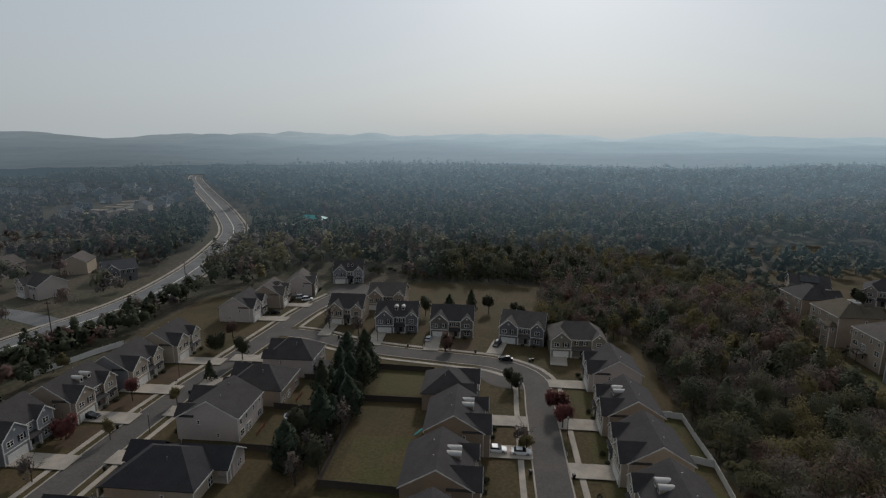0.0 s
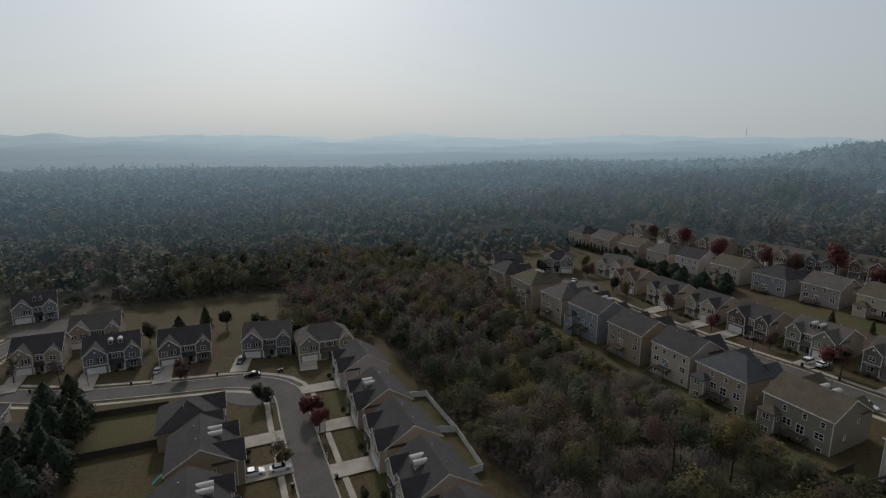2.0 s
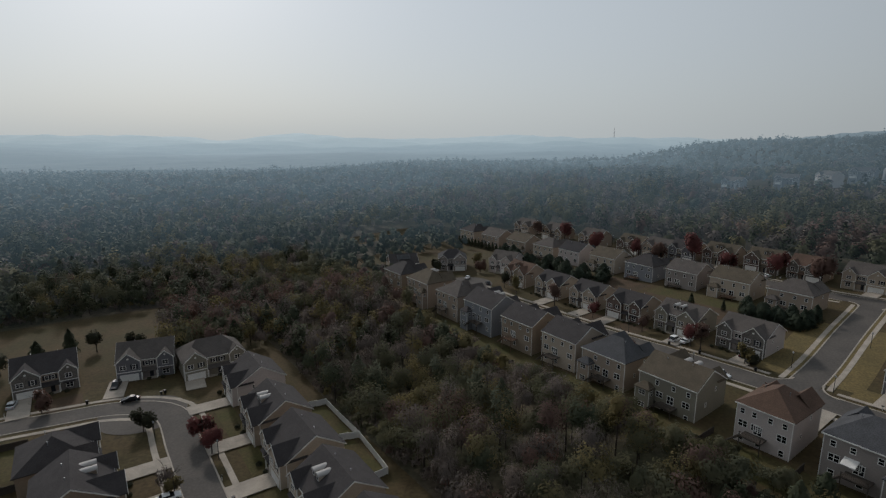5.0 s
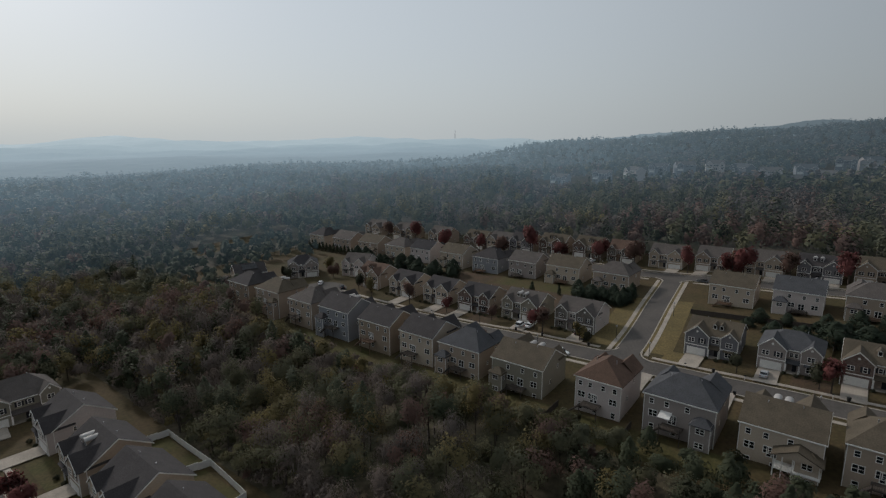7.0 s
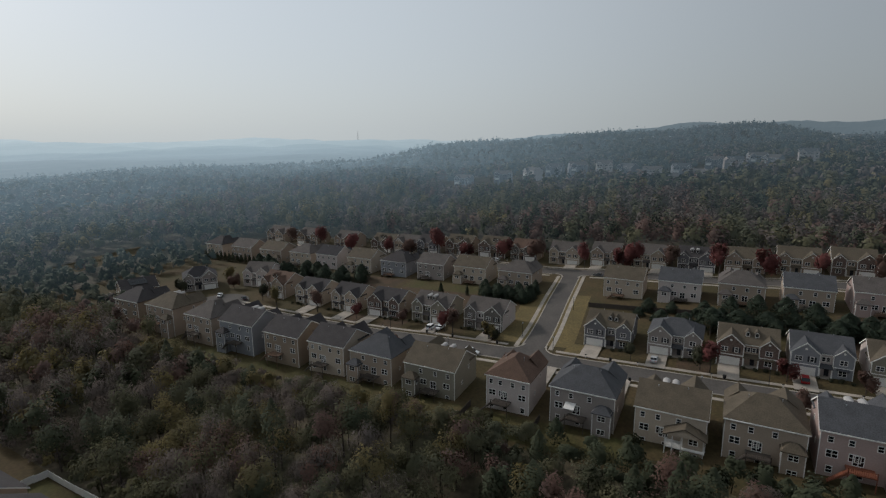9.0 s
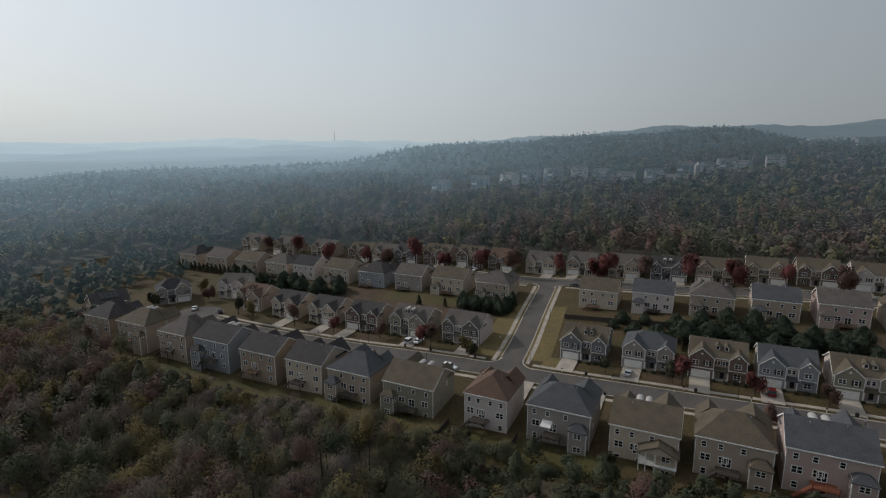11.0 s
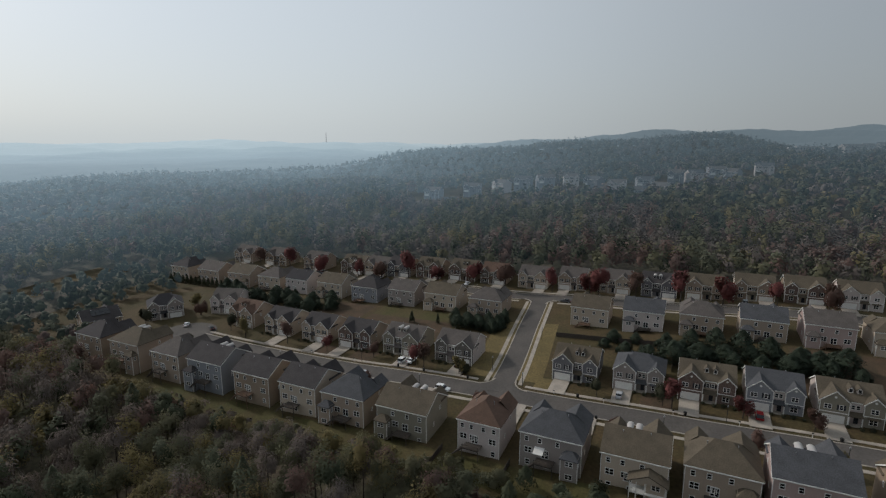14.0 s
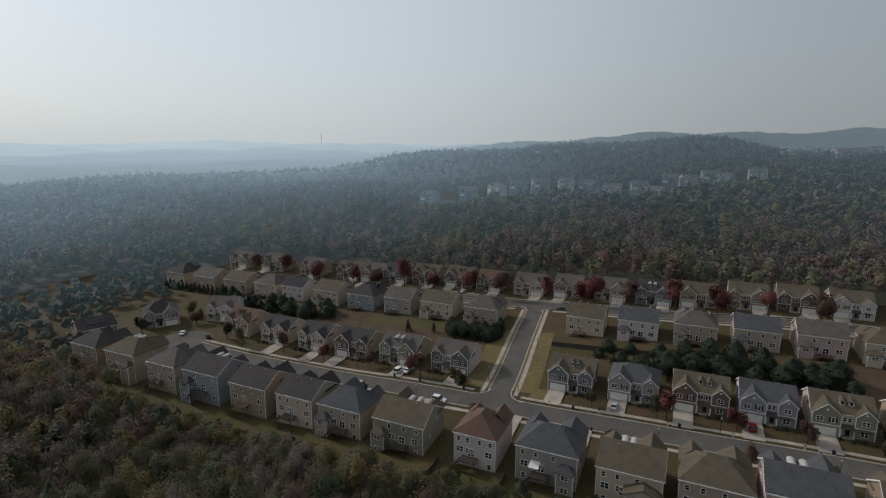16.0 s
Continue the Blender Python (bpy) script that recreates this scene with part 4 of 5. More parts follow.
# ---- trees and woods ----


def cards_mesh(name, V, k, material, mid=None):
    """A mesh of loose leaf sprays, k corners each; with mid (one crown's middle for each corner) the sprays take the light as one rounded crown."""
    V = np.asarray(V, np.float32).reshape(-1, 3)
    me = bpy.data.meshes.new(name)
    n = len(V)
    me.vertices.add(n)
    me.vertices.foreach_set("co", V.ravel())
    me.loops.add(n)
    me.loops.foreach_set("vertex_index", np.arange(n, dtype=np.int32))
    me.polygons.add(n // k)
    me.polygons.foreach_set("loop_start", np.arange(0, n, k, dtype=np.int32))
    me.update(calc_edges=True)
    if mid is not None:
        N = V - np.asarray(mid, np.float32)
        N /= np.linalg.norm(N, axis=1)[:, None] + 1e-6
        me.attributes.new("custom_normal", "FLOAT_VECTOR", "POINT").data.foreach_set("vector", N.astype(np.float32).ravel())
    me.materials.append(material)
    return me


RNG = np.random.default_rng(7)


def sprays(C, size, rng, long=1.0, mid=None, loose=0.55):
    """Irregular four-cornered leaf sprays round the centres C; they face away from the crown's middle, more or less."""
    n = len(C)
    nrm = rng.normal(size=(n, 3))
    nrm /= np.linalg.norm(nrm, axis=1)[:, None]
    if mid is not None:
        out = C - mid
        out /= np.linalg.norm(out, axis=1)[:, None] + 1e-6
        nrm = out + loose * nrm
        nrm /= np.linalg.norm(nrm, axis=1)[:, None]
    u = rng.normal(size=(n, 3))
    u[:, 2] += (long - 1) * 2
    u -= (u * nrm).sum(1)[:, None] * nrm
    u /= np.linalg.norm(u, axis=1)[:, None]
    w = np.cross(nrm, u)
    s = size * rng.uniform(0.6, 1.4, (n, 1))
    j = rng.uniform(0.6, 1.3, (4, n, 1))
    a, b = u * s * long, w * s / long
    return np.stack([C - a * j[0], C - b * j[1], C + a * j[2], C + b * j[3]], 1).reshape(-1, 3)


def crown_points(kind, n, h, r, rng):
    """Spray centres of one tree h metres high with crown radius r, foot at the origin."""
    if kind == "pine":
        t = rng.uniform(0, 1, n) ** 0.8
        z = h * (0.22 + 0.78 * t)
        rad = r * (1 - t ** 1.6) ** 0.75 * np.sqrt(rng.uniform(0.15, 1, n)) * (0.9 + 0.16 * np.sin(t * 19))
        a = rng.uniform(0, 2 * np.pi, n)
        return np.stack([rad * np.cos(a), rad * np.sin(a), z - rad * 0.15], 1)
    if kind == "hedge":
        t = rng.uniform(0, 1, n)
        a = rng.uniform(0, 2 * np.pi, n)
        lump = 1 + 0.18 * np.sin(3 * a + 9 * t) + 0.12 * np.sin(5 * a - 13 * t)
        rad = r * (1 - t ** 1.7) ** 0.8 * (0.75 + 0.25 * np.minimum(t * 5, 1)) * lump * (rng.uniform(0.25, 1, n) ** 0.4 + 0.09 * rng.normal(size=n))
        return np.stack([rad * np.cos(a), rad * np.sin(a), h * (0.03 + 0.97 * t)], 1)
    if kind == "cone":
        t = rng.uniform(0, 1, n) ** 0.9
        rad = r * (1 - t) ** 0.8 * np.sqrt(rng.uniform(0.4, 1, n))
        a = rng.uniform(0, 2 * np.pi, n)
        return np.stack([rad * np.cos(a), rad * np.sin(a), h * (0.05 + 0.95 * t)], 1)
    m = rng.integers(6, 10)
    L = rng.normal(size=(m, 3))
    L /= np.linalg.norm(L, axis=1)[:, None]
    L *= rng.uniform(0.35, 0.75, (m, 1))
    L[:, 2] = np.abs(L[:, 2]) * 1.1 - 0.25
    k = rng.integers(0, m, n)
    d = rng.normal(size=(n, 3))
    d /= np.linalg.norm(d, axis=1)[:, None]
    d *= (rng.uniform(0, 1, (n, 1)) ** 0.45) * rng.uniform(0.3, 0.52, (m, 1))[k]
    p = L[k] + d
    if kind == "garden":
        return np.stack([p[:, 0] * r * 0.76, p[:, 1] * r * 0.76, h * 0.52 + p[:, 2] * h * 0.62], 1)
    return np.stack([p[:, 0] * r, p[:, 1] * r, h * 0.58 + p[:, 2] * h * 0.47], 1)


LEAF = {
    "bare": mat("bare_twigs", (0.133, 0.111, 0.099), (0.159, 0.126, 0.107), 0.09, 0.95, fine=0.06, island=0.07, trans=0.35),
    "olive": mat("olive_leaves", (0.132, 0.122, 0.067), (0.103, 0.107, 0.069), 0.09, 0.9, fine=0.06, island=0.08, trans=0.5),
    "gold": mat("yellowing_leaves", (0.189, 0.153, 0.067), (0.145, 0.126, 0.065), 0.09, 0.9, fine=0.06, island=0.08, trans=0.5),
    "rust": mat("rust_leaves", (0.166, 0.098, 0.077), (0.136, 0.091, 0.077), 0.09, 0.9, fine=0.06, island=0.08, trans=0.45),
    "pine": mat("pine_needles", (0.044, 0.053, 0.029), (0.056, 0.063, 0.034), 0.09, 0.9, fine=0.06, island=0.1, trans=0.15),
    "red": mat("red_leaves", (0.175, 0.060, 0.055), (0.130, 0.050, 0.047), 0.3, 0.9, fine=0.1, island=0.2, trans=0.3),
    "dark": mat("dark_green_leaves", (0.045, 0.048, 0.028), (0.055, 0.052, 0.030), 0.3, 0.9, fine=0.1, island=0.2, trans=0.25),
}
LEAF["cone"] = LEAF["pine"]
LEAF["hedge"] = mat("cypress_foliage", (0.040, 0.056, 0.037), (0.050, 0.066, 0.042), 0.3, 0.9, fine=0.1, island=0.25, trans=0.2)


def limbs_geo(h, r, rng, n=7, bare=False):
    g = Geo().tube((0, 0, -0.5), (0.1, 0.05, h * 0.45), 0.022 * h, 0.014 * h).tube((0.1, 0.05, h * 0.45), (0, 0, h * 0.85), 0.014 * h, 0.004 * h)
    for i in range(n):
        a = 2.4 * i + rng.uniform(-0.3, 0.3)
        z0 = h * rng.uniform(0.25, 0.6)
        q = (math.cos(a) * r * 0.75, math.sin(a) * r * 0.75, z0 + h * rng.uniform(0.15, 0.35))
        g.tube((0.05, 0.03, z0), q, 0.008 * h, 0.002 * h, 5)
        if bare:
            for k in range(5):
                b = a + rng.uniform(-0.7, 0.7)
                p = Vector(q) * (0.5 + 0.1 * k)
                p.z = z0 + (q[2] - z0) * (0.5 + 0.1 * k)
                g.tube(p, (p.x + math.cos(b) * r * 0.3, p.y + math.sin(b) * r * 0.3, p.z + h * 0.14), 0.003 * h, 0.001 * h, 4)
    return g


def tree_thing(kind, label, h, r, n, size, seed):
    rng = np.random.default_rng(seed)
    root = tagged(new("tree"), label, "tree", "garden trees")
    part("trunk", limbs_geo(h, r, rng, 7, kind == "bare"), BARK, root)
    shape = kind if kind in ("pine", "cone", "hedge") else "garden"
    V = sprays(crown_points(shape, n, h, r, rng), size, rng, {"bare": 1.6, "hedge": 1.35}.get(kind, 1.0), np.array((0, 0, h * 0.5)), 0.8)
    part("crown", cards_mesh("crown", V, 4, LEAF[kind], (0, 0, h * (0.3 if shape != "garden" else 0.45))), LEAF[kind], root)
    return root


TREES = {
    "red": ("small garden tree with deep red autumn leaves", 7.3, 3.4, 1500, 0.21),
    "rust": ("garden tree with rust-brown autumn leaves", 7.5, 3.5, 1500, 0.21),
    "dark": ("round dark green garden tree", 7.2, 3.8, 1700, 0.22),
    "gold": ("garden tree with thinning yellow leaves", 6.8, 2.9, 1000, 0.20),
    "bare": ("bare leafless garden tree", 7.0, 3.0, 380, 0.2),
    "pine": ("tall dark evergreen tree", 12.0, 3.6, 2000, 0.30),
    "hedge": ("broad dark evergreen screening tree", 12.0, 4.0, 3200, 0.25),
    "cone": ("small cone-shaped evergreen garden tree", 5.0, 1.4, 500, 0.24),
}


def tree(kind, x, y, s=1.0, z=None):
    lab, h, r, n, size = TREES[kind]
    count = MADE.setdefault(kind + "_count", [0])
    v = count[0] % 3
    count[0] += 1
    if (kind, v) not in MADE:
        MADE[(kind, v)] = tree_thing(kind, lab, h * (0.9 + 0.1 * v), r * (1.1 - 0.08 * v), n, size, 10 + v)
        ob = MADE[(kind, v)]
        ob.matrix_basis = pose(x, y, (hz(x, y) if z is None else z), 0, 0, x * 37 % 360)
        ob.scale = (s, s, s)
        return ob
    ob = copy_thing(MADE[(kind, v)], pose(x, y, (hz(x, y) if z is None else z), 0, 0, x * 37 % 360 + y))
    ob.scale = (s, s, s)
    return ob


MADE = {}
for kind, x, y, s in [
        ("dark", 7.5, 138.5, 1.1), ("red", 18.5, 126, 1.25), ("red", 19.0, 119, 1.1), ("bare", 9.0, 111, 1.0), ("gold", 9.6, 108, 0.9), ("dark", 22, 90, 0.5),
        ("rust", -13, 164, 1.1), ("bare", -45, 175, 1.2), ("bare", -57, 180, 1.2), ("dark", -76, 150, 1.1), ("dark", -88, 157, 1.2), ("cone", -79, 136, 1.3),
        ("gold", -80, 121, 0.9), ("red", -93, 122, 0.9), ("red", -96, 103, 1.2), ("gold", -86, 104, 0.8), ("bare", -91, 88, 1.1), ("rust", -88, 168, 1.0),
        ("dark", 1, 206, 1.2), ("pine", 24, 184, 0.8), ("pine", 40, 181, 0.9), ("dark", -24, 200, 1.1), ("pine", -6, 203, 0.8), ("pine", -15, 206, 0.7), ("dark", 12, 200, 1.2), ("hedge", 20, 193, 0.6), ("pine", 36, 190, 0.85)]:
    tree(kind, x, y, s)
for i in range(22):
    kind = ("bare", "dark", "hedge", "bare")[i % 4] if i < 8 else ("hedge", "pine", "hedge", "dark", "hedge")[i % 5]
    size = 0.82 + 0.2 * math.sin(i * 1.3)
    tree(kind, -37.5 + 4.5 * math.sin(i * 2.1), 92 + 2.8 * i, size * (1.45 if kind in ("dark", "bare") else 1.0))
# garden trees of the hillside streets
for kind, x, y, s in [
        ("red", 151.5, 83, 1.25), ("rust", 151, 79.5, 1.1), ("gold", 150, 66, 1.25), ("dark", 149.8, 64.5, 0.9), ("rust", 134.5, 53, 0.75), ("dark", 151, 22, 0.9),
        ("rust", 134.5, 15, 0.6), ("red", 151, 1.5, 1.15), ("dark", 151.5, 4, 0.9), ("red", 152, -16, 1.1), ("rust", 134.5, -18, 0.9), ("rust", 151.5, -32, 1.0),
        ("gold", 134, -33, 1.0), ("dark", 151, -48, 1.2), ("rust", 135, 92, 0.6), ("dark", 135, 112, 0.6), ("rust", 152, 140, 1.2), ("red", 152, 121, 1.0),
        ("gold", 150, 160, 1.3), ("dark", 154, 172, 1.0), ("rust", 163, 200, 1.2), ("dark", 132, 207, 1.1), ("gold", 170, 210, 1.5), ("dark", 143, 210, 1.3),
        ("cone", 186, 103, 1.0), ("cone", 188, 92, 0.8), ("dark", 135, 174, 0.7), ("rust", 153, 101, 0.9)]:
    tree(kind, x, y, s)
for i, y in enumerate((236, 214, 189, 166, 150, 134, 116, 97, 80, 57, 40, 36, 20, 2, -14, -33, -50)):
    tree("red" if i % 4 else "rust", 238.5 + (i % 2), y, 1.6 + 0.25 * (i % 3))
for i in range(9):
    tree("hedge", 191 - 3.2 * (i % 2), 66 + 2.4 * i).scale = (0.75, 0.75, 0.42 + 0.07 * (i % 3))
for i in range(7):
    tree("hedge", 186 + 2.2 * i, 67.0 - (i % 2), 0.42 + 0.06 * (i % 3))
for i in range(30):
    s = (0.36 if i < 8 else 0.62) + 0.17 * math.sin(i * 2.3)
    tree("hedge", 184.5 + 5.5 * math.sin(i * 1.9), 25 - 2.5 * i).scale = (1.5 * s, 1.5 * s, 0.85 * s)
for i in range(24):
    s = 0.6 + 0.18 * math.sin(i * 2.3)
    tree("hedge", 188 + 5.0 * math.sin(i * 1.7), 146 + 3.0 * i).scale = (1.4 * s, 1.4 * s, 0.85 * s)
for i in range(16):
    tree("cone", 196.5, 214 + 3.2 * i, 1.0)


def blocked(x, y, gap=0.0):
    """True where houses, streets and lawns keep the woods away, and where trees are left out to open the camera's view.
    """
    near = (x > -124) & (x < 51.5 + gap) & (y > 40) & (y < 216) & ~((x > 20) & (y > 178)) & ~((y > 196) & (x > -20) & (y > 214))
    near |= (x > -100) & (x < -40) & (y > 200) & (y < 262)
    near |= ((x + 352) / 62) ** 2 + ((y - 478) / 66) ** 2 < 1
    hill = (x > 104 - gap) & (x < 260) & (y > -110) & (y < 242)
    hill |= (x > 196) & (x < 262) & (y < 275) & (y > 200)
    hill &= ~((x < 128) & (y > 212))
    field = (x > -42) & (x < 28) & (y >= 208) & (y < 252)
    meadow = ((x - 176) / 25) ** 2 + ((y - 320) / 13) ** 2 < 1
    out = near | hill | field | meadow
    for line, r in ((ARTERIAL, 15.0), (SIDE_ROAD, 9.0)):
        L = np.array([(p.x, p.y) for p in smooth_line(line, 10)])
        out |= ((x[:, None] - L[:, 0]) ** 2 + (y[:, None] - L[:, 1]) ** 2).min(1) < r * r
    # ridge clearings are shifted towards the camera so that the houses show
    for hx, hy, *_ in FAR_LEFT + FAR_HILL:
        r = 36 if hx > 0 else 20
        out |= (x - hx + (22 if hx > 0 else 0)) ** 2 + (y - hy) ** 2 < r ** 2
    # opened for the camera's view: commercial building, pool house, parked cars
    out |= ((x - 985) / 62) ** 2 + ((y + 165) / 48) ** 2 < 1
    out |= ((x + 138) / 44) ** 2 + ((y - 404) / 32) ** 2 < 1
    out |= ((x + 202) / 24) ** 2 + ((y - 452) / 24) ** 2 < 1
    out |= (x > -133) & (x < -119) & (y > 126) & (y < 160) & (np.abs(x + 131 - (y - 133) * 0.4) < 3)
    return out


def stand(x0, y0, x1, y1, step, rng):
    X, Y = np.meshgrid(np.arange(x0, x1, step), np.arange(y0, y1, step))
    x = X.ravel() + rng.uniform(-0.5, 0.5, X.size) * step
    y = Y.ravel() + rng.uniform(-0.5, 0.5, X.size) * step
    k = ~blocked(x, y)
    return x[k], y[k]


def field(x, y, s, ox):
    return np.array([noise.noise(Vector((a * s + ox, b * s, 0.3))) for a, b in zip(x, y)])


MIX = {"bare": 1.0, "olive": 0.7, "gold": 0.35, "pine": 0.5, "rust": 0.35}


def woods(name, x, y, n, size, hgt, rad, label, trunks=False, leaves=LEAF, kind_of="stuff", also=None, grow=1.0, twigs=0, **mix):
    """Woodland: trees of several kinds at the places given; one object of stuff per kind. also: extra leaning to a kind, place by place."""
    rng = np.random.default_rng(len(x))
    names = list(MIX)
    score = np.zeros((len(names), len(x)))
    for i, k in enumerate(names):
        score[i] = math.log(mix.get(k, MIX[k]) + 1e-6) + 2.2 * field(x, y, 0.016, 17.0 * i) + 0.75 * rng.gumbel(size=len(x))
        if also and k in also:
            score[i] += also[k]
    kinds = np.array(names, dtype=object)[score.argmax(0)]
    Z = height(x, y)
    H = hgt * rng.uniform(0.68, 1.22, len(x)) * grow * (1 + 0.4 * field(x, y, 0.021, 55.0))
    Rr = rad * rng.uniform(0.75, 1.25, len(x)) * np.sqrt(grow)
    words = {"bare": "bare brown", "olive": "olive-leaved", "gold": "yellowing", "pine": "dark pine", "rust": "rust-red"}
    for kind in names:
        out, mids = [], []
        for i in np.nonzero(kinds == kind)[0]:
            h = H[i] * (1.12 if kind == "pine" else 1.0)
            bare = kind == "bare"
            C = crown_points("pine" if kind == "pine" and i % 3 == 0 else "round", twigs if bare and twigs else n, h, Rr[i] * (0.85 if kind == "pine" else 1.0), rng)
            V = sprays(C, size * ((0.8 if twigs else 0.9) if bare else 1.0), rng, (2.4 if twigs else 1.3) if bare else 1.0, np.array((0, 0, h * 0.5)),
                       0.6 if bare else 0.38)
            V += (x[i], y[i], Z[i])
            out.append(V)
            mids.append(np.tile((x[i], y[i], Z[i] + h * 0.42), (len(V), 1)))
        if out:
            ob = new("woodland" if kind_of == "stuff" else "backdrop", cards_mesh(name + "_" + kind, np.concatenate(out), 4, leaves[kind], np.concatenate(mids)))
            tagged(ob, label.format(words[kind]), "woods", kind=kind_of)
    if trunks:
        g = []
        for i in range(len(x)):
            w = 0.016 * H[i]
            p = np.array((x[i], y[i], Z[i] - 0.5))
            q = p + (rng.uniform(-0.4, 0.4), rng.uniform(-0.4, 0.4), H[i] * 0.85)
            for k in range(3):
                c0 = np.array((math.cos(2.094 * k), math.sin(2.094 * k), 0)) * w
                c1 = np.array((math.cos(2.094 * (k + 1)), math.sin(2.094 * (k + 1)), 0)) * w
                g += [p + c0, p + c1, q + c1 * 0.2, q + c0 * 0.2]
        ob = new("trunks", cards_mesh(name + "_trunks", np.array(g), 4, BARK))
        tagged(ob, "thin grey-brown trunks of the woodland trees", "woods", kind="stuff")


rng = np.random.default_rng(3)
x, y = stand(-20, -40, 104, 300, 5.6, rng)
k = ~((x < 51.5) & (y < 165)) & ~((x > 101) & (y > 52) & (y < 172))
x, y = x[k], y[k]
green = np.where((x > 84) & (y < 50), 1.6, 0.0) + np.where((x < 62) & (y > 60), 1.0, 0.0)
grow = np.where(y > 165, 1.0, np.clip(1.15 - (x - 78) / 26 * 0.75, 0.33, 1.0))
front = inside(x, y, [(50, -45), (106, -45), (106, 125), (50, 140)])
for k, n, size, tw in ((front, 950, 0.22, 1050), (~front, 430, 0.34, 470)):
    woods("near_woods", x[k], y[k], n, size, 13.2, 5.0, "{} woodland trees in the valley", trunks=True, also={"pine": green[k]}, grow=grow[k],
          twigs=tw, pine=0.4, rust=0.35, olive=1.2, gold=0.6, bare=0.8)
parts = [stand(*box, 3.1, rng) for box in ((-60, 250, 62, 268), (51.8, 50, 60, 205), (258, -110, 267, 276), (104, 212, 132, 222), (96, 40, 103, 215))]
x, y = np.concatenate([p[0] for p in parts]), np.concatenate([p[1] for p in parts])
woods("undergrowth", x, y, 60, 0.34, 3.6, 2.1, "{} bushes along the woodland's edge", bare=1.2, olive=1.0, gold=0.5, rust=0.3, pine=0.5)
# leaf copies with haze glow painted in from 230 metres out
HAZE_LEAF = {q: haze_leaf_copy(m) for q, m in LEAF.items()}
x, y = stand(-260, 215, 260, 480, 7.4, rng)
k = (y > 300) | (x < -20) | (x > 101)
x, y = x[k], y[k]
green = np.where((x > 100) & (y < 320), 1.8, 0.0) + np.where((x < 40) & (y > 330), 1.2, 0.0)
young = np.where((x > 105) & (x < 212) & (y < 312), 0.5, 1.0)
woods("mid_woods", x, y, 110, 0.75, 14.5, 4.9, "{} woodland trees beyond the estate", also={"pine": green}, grow=young, leaves=HAZE_LEAF,
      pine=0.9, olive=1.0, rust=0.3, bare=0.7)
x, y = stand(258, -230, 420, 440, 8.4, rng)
woods("hill_woods", x, y, 165, 0.66, 20.0, 5.6, "{} woodland trees on the slope above the houses", leaves=HAZE_LEAF, rust=0.6, bare=0.9, olive=1.1, gold=0.5)
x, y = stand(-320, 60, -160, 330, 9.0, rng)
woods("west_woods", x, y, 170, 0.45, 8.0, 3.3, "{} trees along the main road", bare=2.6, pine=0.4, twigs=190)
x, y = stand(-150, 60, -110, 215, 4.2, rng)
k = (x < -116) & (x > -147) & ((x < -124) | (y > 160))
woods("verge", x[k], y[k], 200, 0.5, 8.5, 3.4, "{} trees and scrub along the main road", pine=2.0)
# modelled trees, though named backdrop; haze is painted into their leaves
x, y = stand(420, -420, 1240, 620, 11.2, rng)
woods("ridge_woods", x, y, 36, 1.5, 16.0, 6.6, "{} hazy woodland on the far ridge", leaves=HAZE_LEAF, kind_of="structure", olive=1.2, pine=0.9)
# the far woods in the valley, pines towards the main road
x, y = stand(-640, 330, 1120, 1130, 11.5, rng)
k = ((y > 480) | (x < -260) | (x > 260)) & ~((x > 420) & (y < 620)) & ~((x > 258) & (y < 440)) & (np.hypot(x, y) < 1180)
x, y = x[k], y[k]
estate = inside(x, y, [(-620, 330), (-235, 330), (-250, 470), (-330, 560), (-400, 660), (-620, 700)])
woods("far_woods", x, y, 32, 1.65, 16.0, 6.8, "{} hazy distant woodland", leaves=HAZE_LEAF, also={"pine": np.where(estate, -1.0, np.where(x < 30, 2.4, 0.0)), "bare": np.where(estate, 1.5, 0.0)},
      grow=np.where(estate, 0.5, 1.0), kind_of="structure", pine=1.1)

# ---- far distance: one backdrop of far wooded hills, in belts, with painted haze ----
BELTS = [1110, 1400, 1800, 2300, 2900, 3600, 4200, 4690]
RISE = np.array([(1110, 5), (1400, 9), (1800, 13), (2300, 19), (2900, 29), (3600, 44), (4200, 60), (4700, 71)], float)

# slope of the hazy ridge in the east, by heading
CREST = np.array([(56, -0.05), (60, -0.022), (66, -0.009), (72, 0.002), (78, 0.0105), (89, 0.0165), (98, 0.0165), (102, 0.0185), (110, 0.0185), (130, 0.02)])


def far_land(R, a):
    px, py = R * math.sin(a), R * math.cos(a)
    base = float(np.interp(R, RISE[:, 0], RISE[:, 1]))
    amp = 8 + 0.010 * (R - 1100)
    n1 = noise.noise(Vector((px / 620, py / 620, 2.2)))
    n2 = noise.noise(Vector((px / 190, py / 190, 5.2)))
    n3 = noise.noise(Vector((px / 28, py / 28, 8.2)))
    if a > radians(58) and R < 1620:
        return (px, py, hz(px, py) - 14)
    if a > radians(58):
        crest = 77 + 2000 * float(np.interp(math.degrees(a), CREST[:, 0], CREST[:, 1])) + 9 * n2 + 3 * n3
        base += max(crest - base, 0) * max(0.0, min(1.0, (R - 1620) / 380)) * max(0.0, min(1.0, (2900 - R) / 700))
    return (px, py, max(base + amp * (1.5 * n1 + 0.5 * n2), hz(px, py) + (3 if a > radians(58) else 9)) + 2.2 * n3)


# hills glow with painted blue haze, paler with distance
HILLS = paint_haze_glow(mat("far_wooded_hills", (0.035, 0.040, 0.035), (0.028, 0.034, 0.032), 0.012, 1.0))
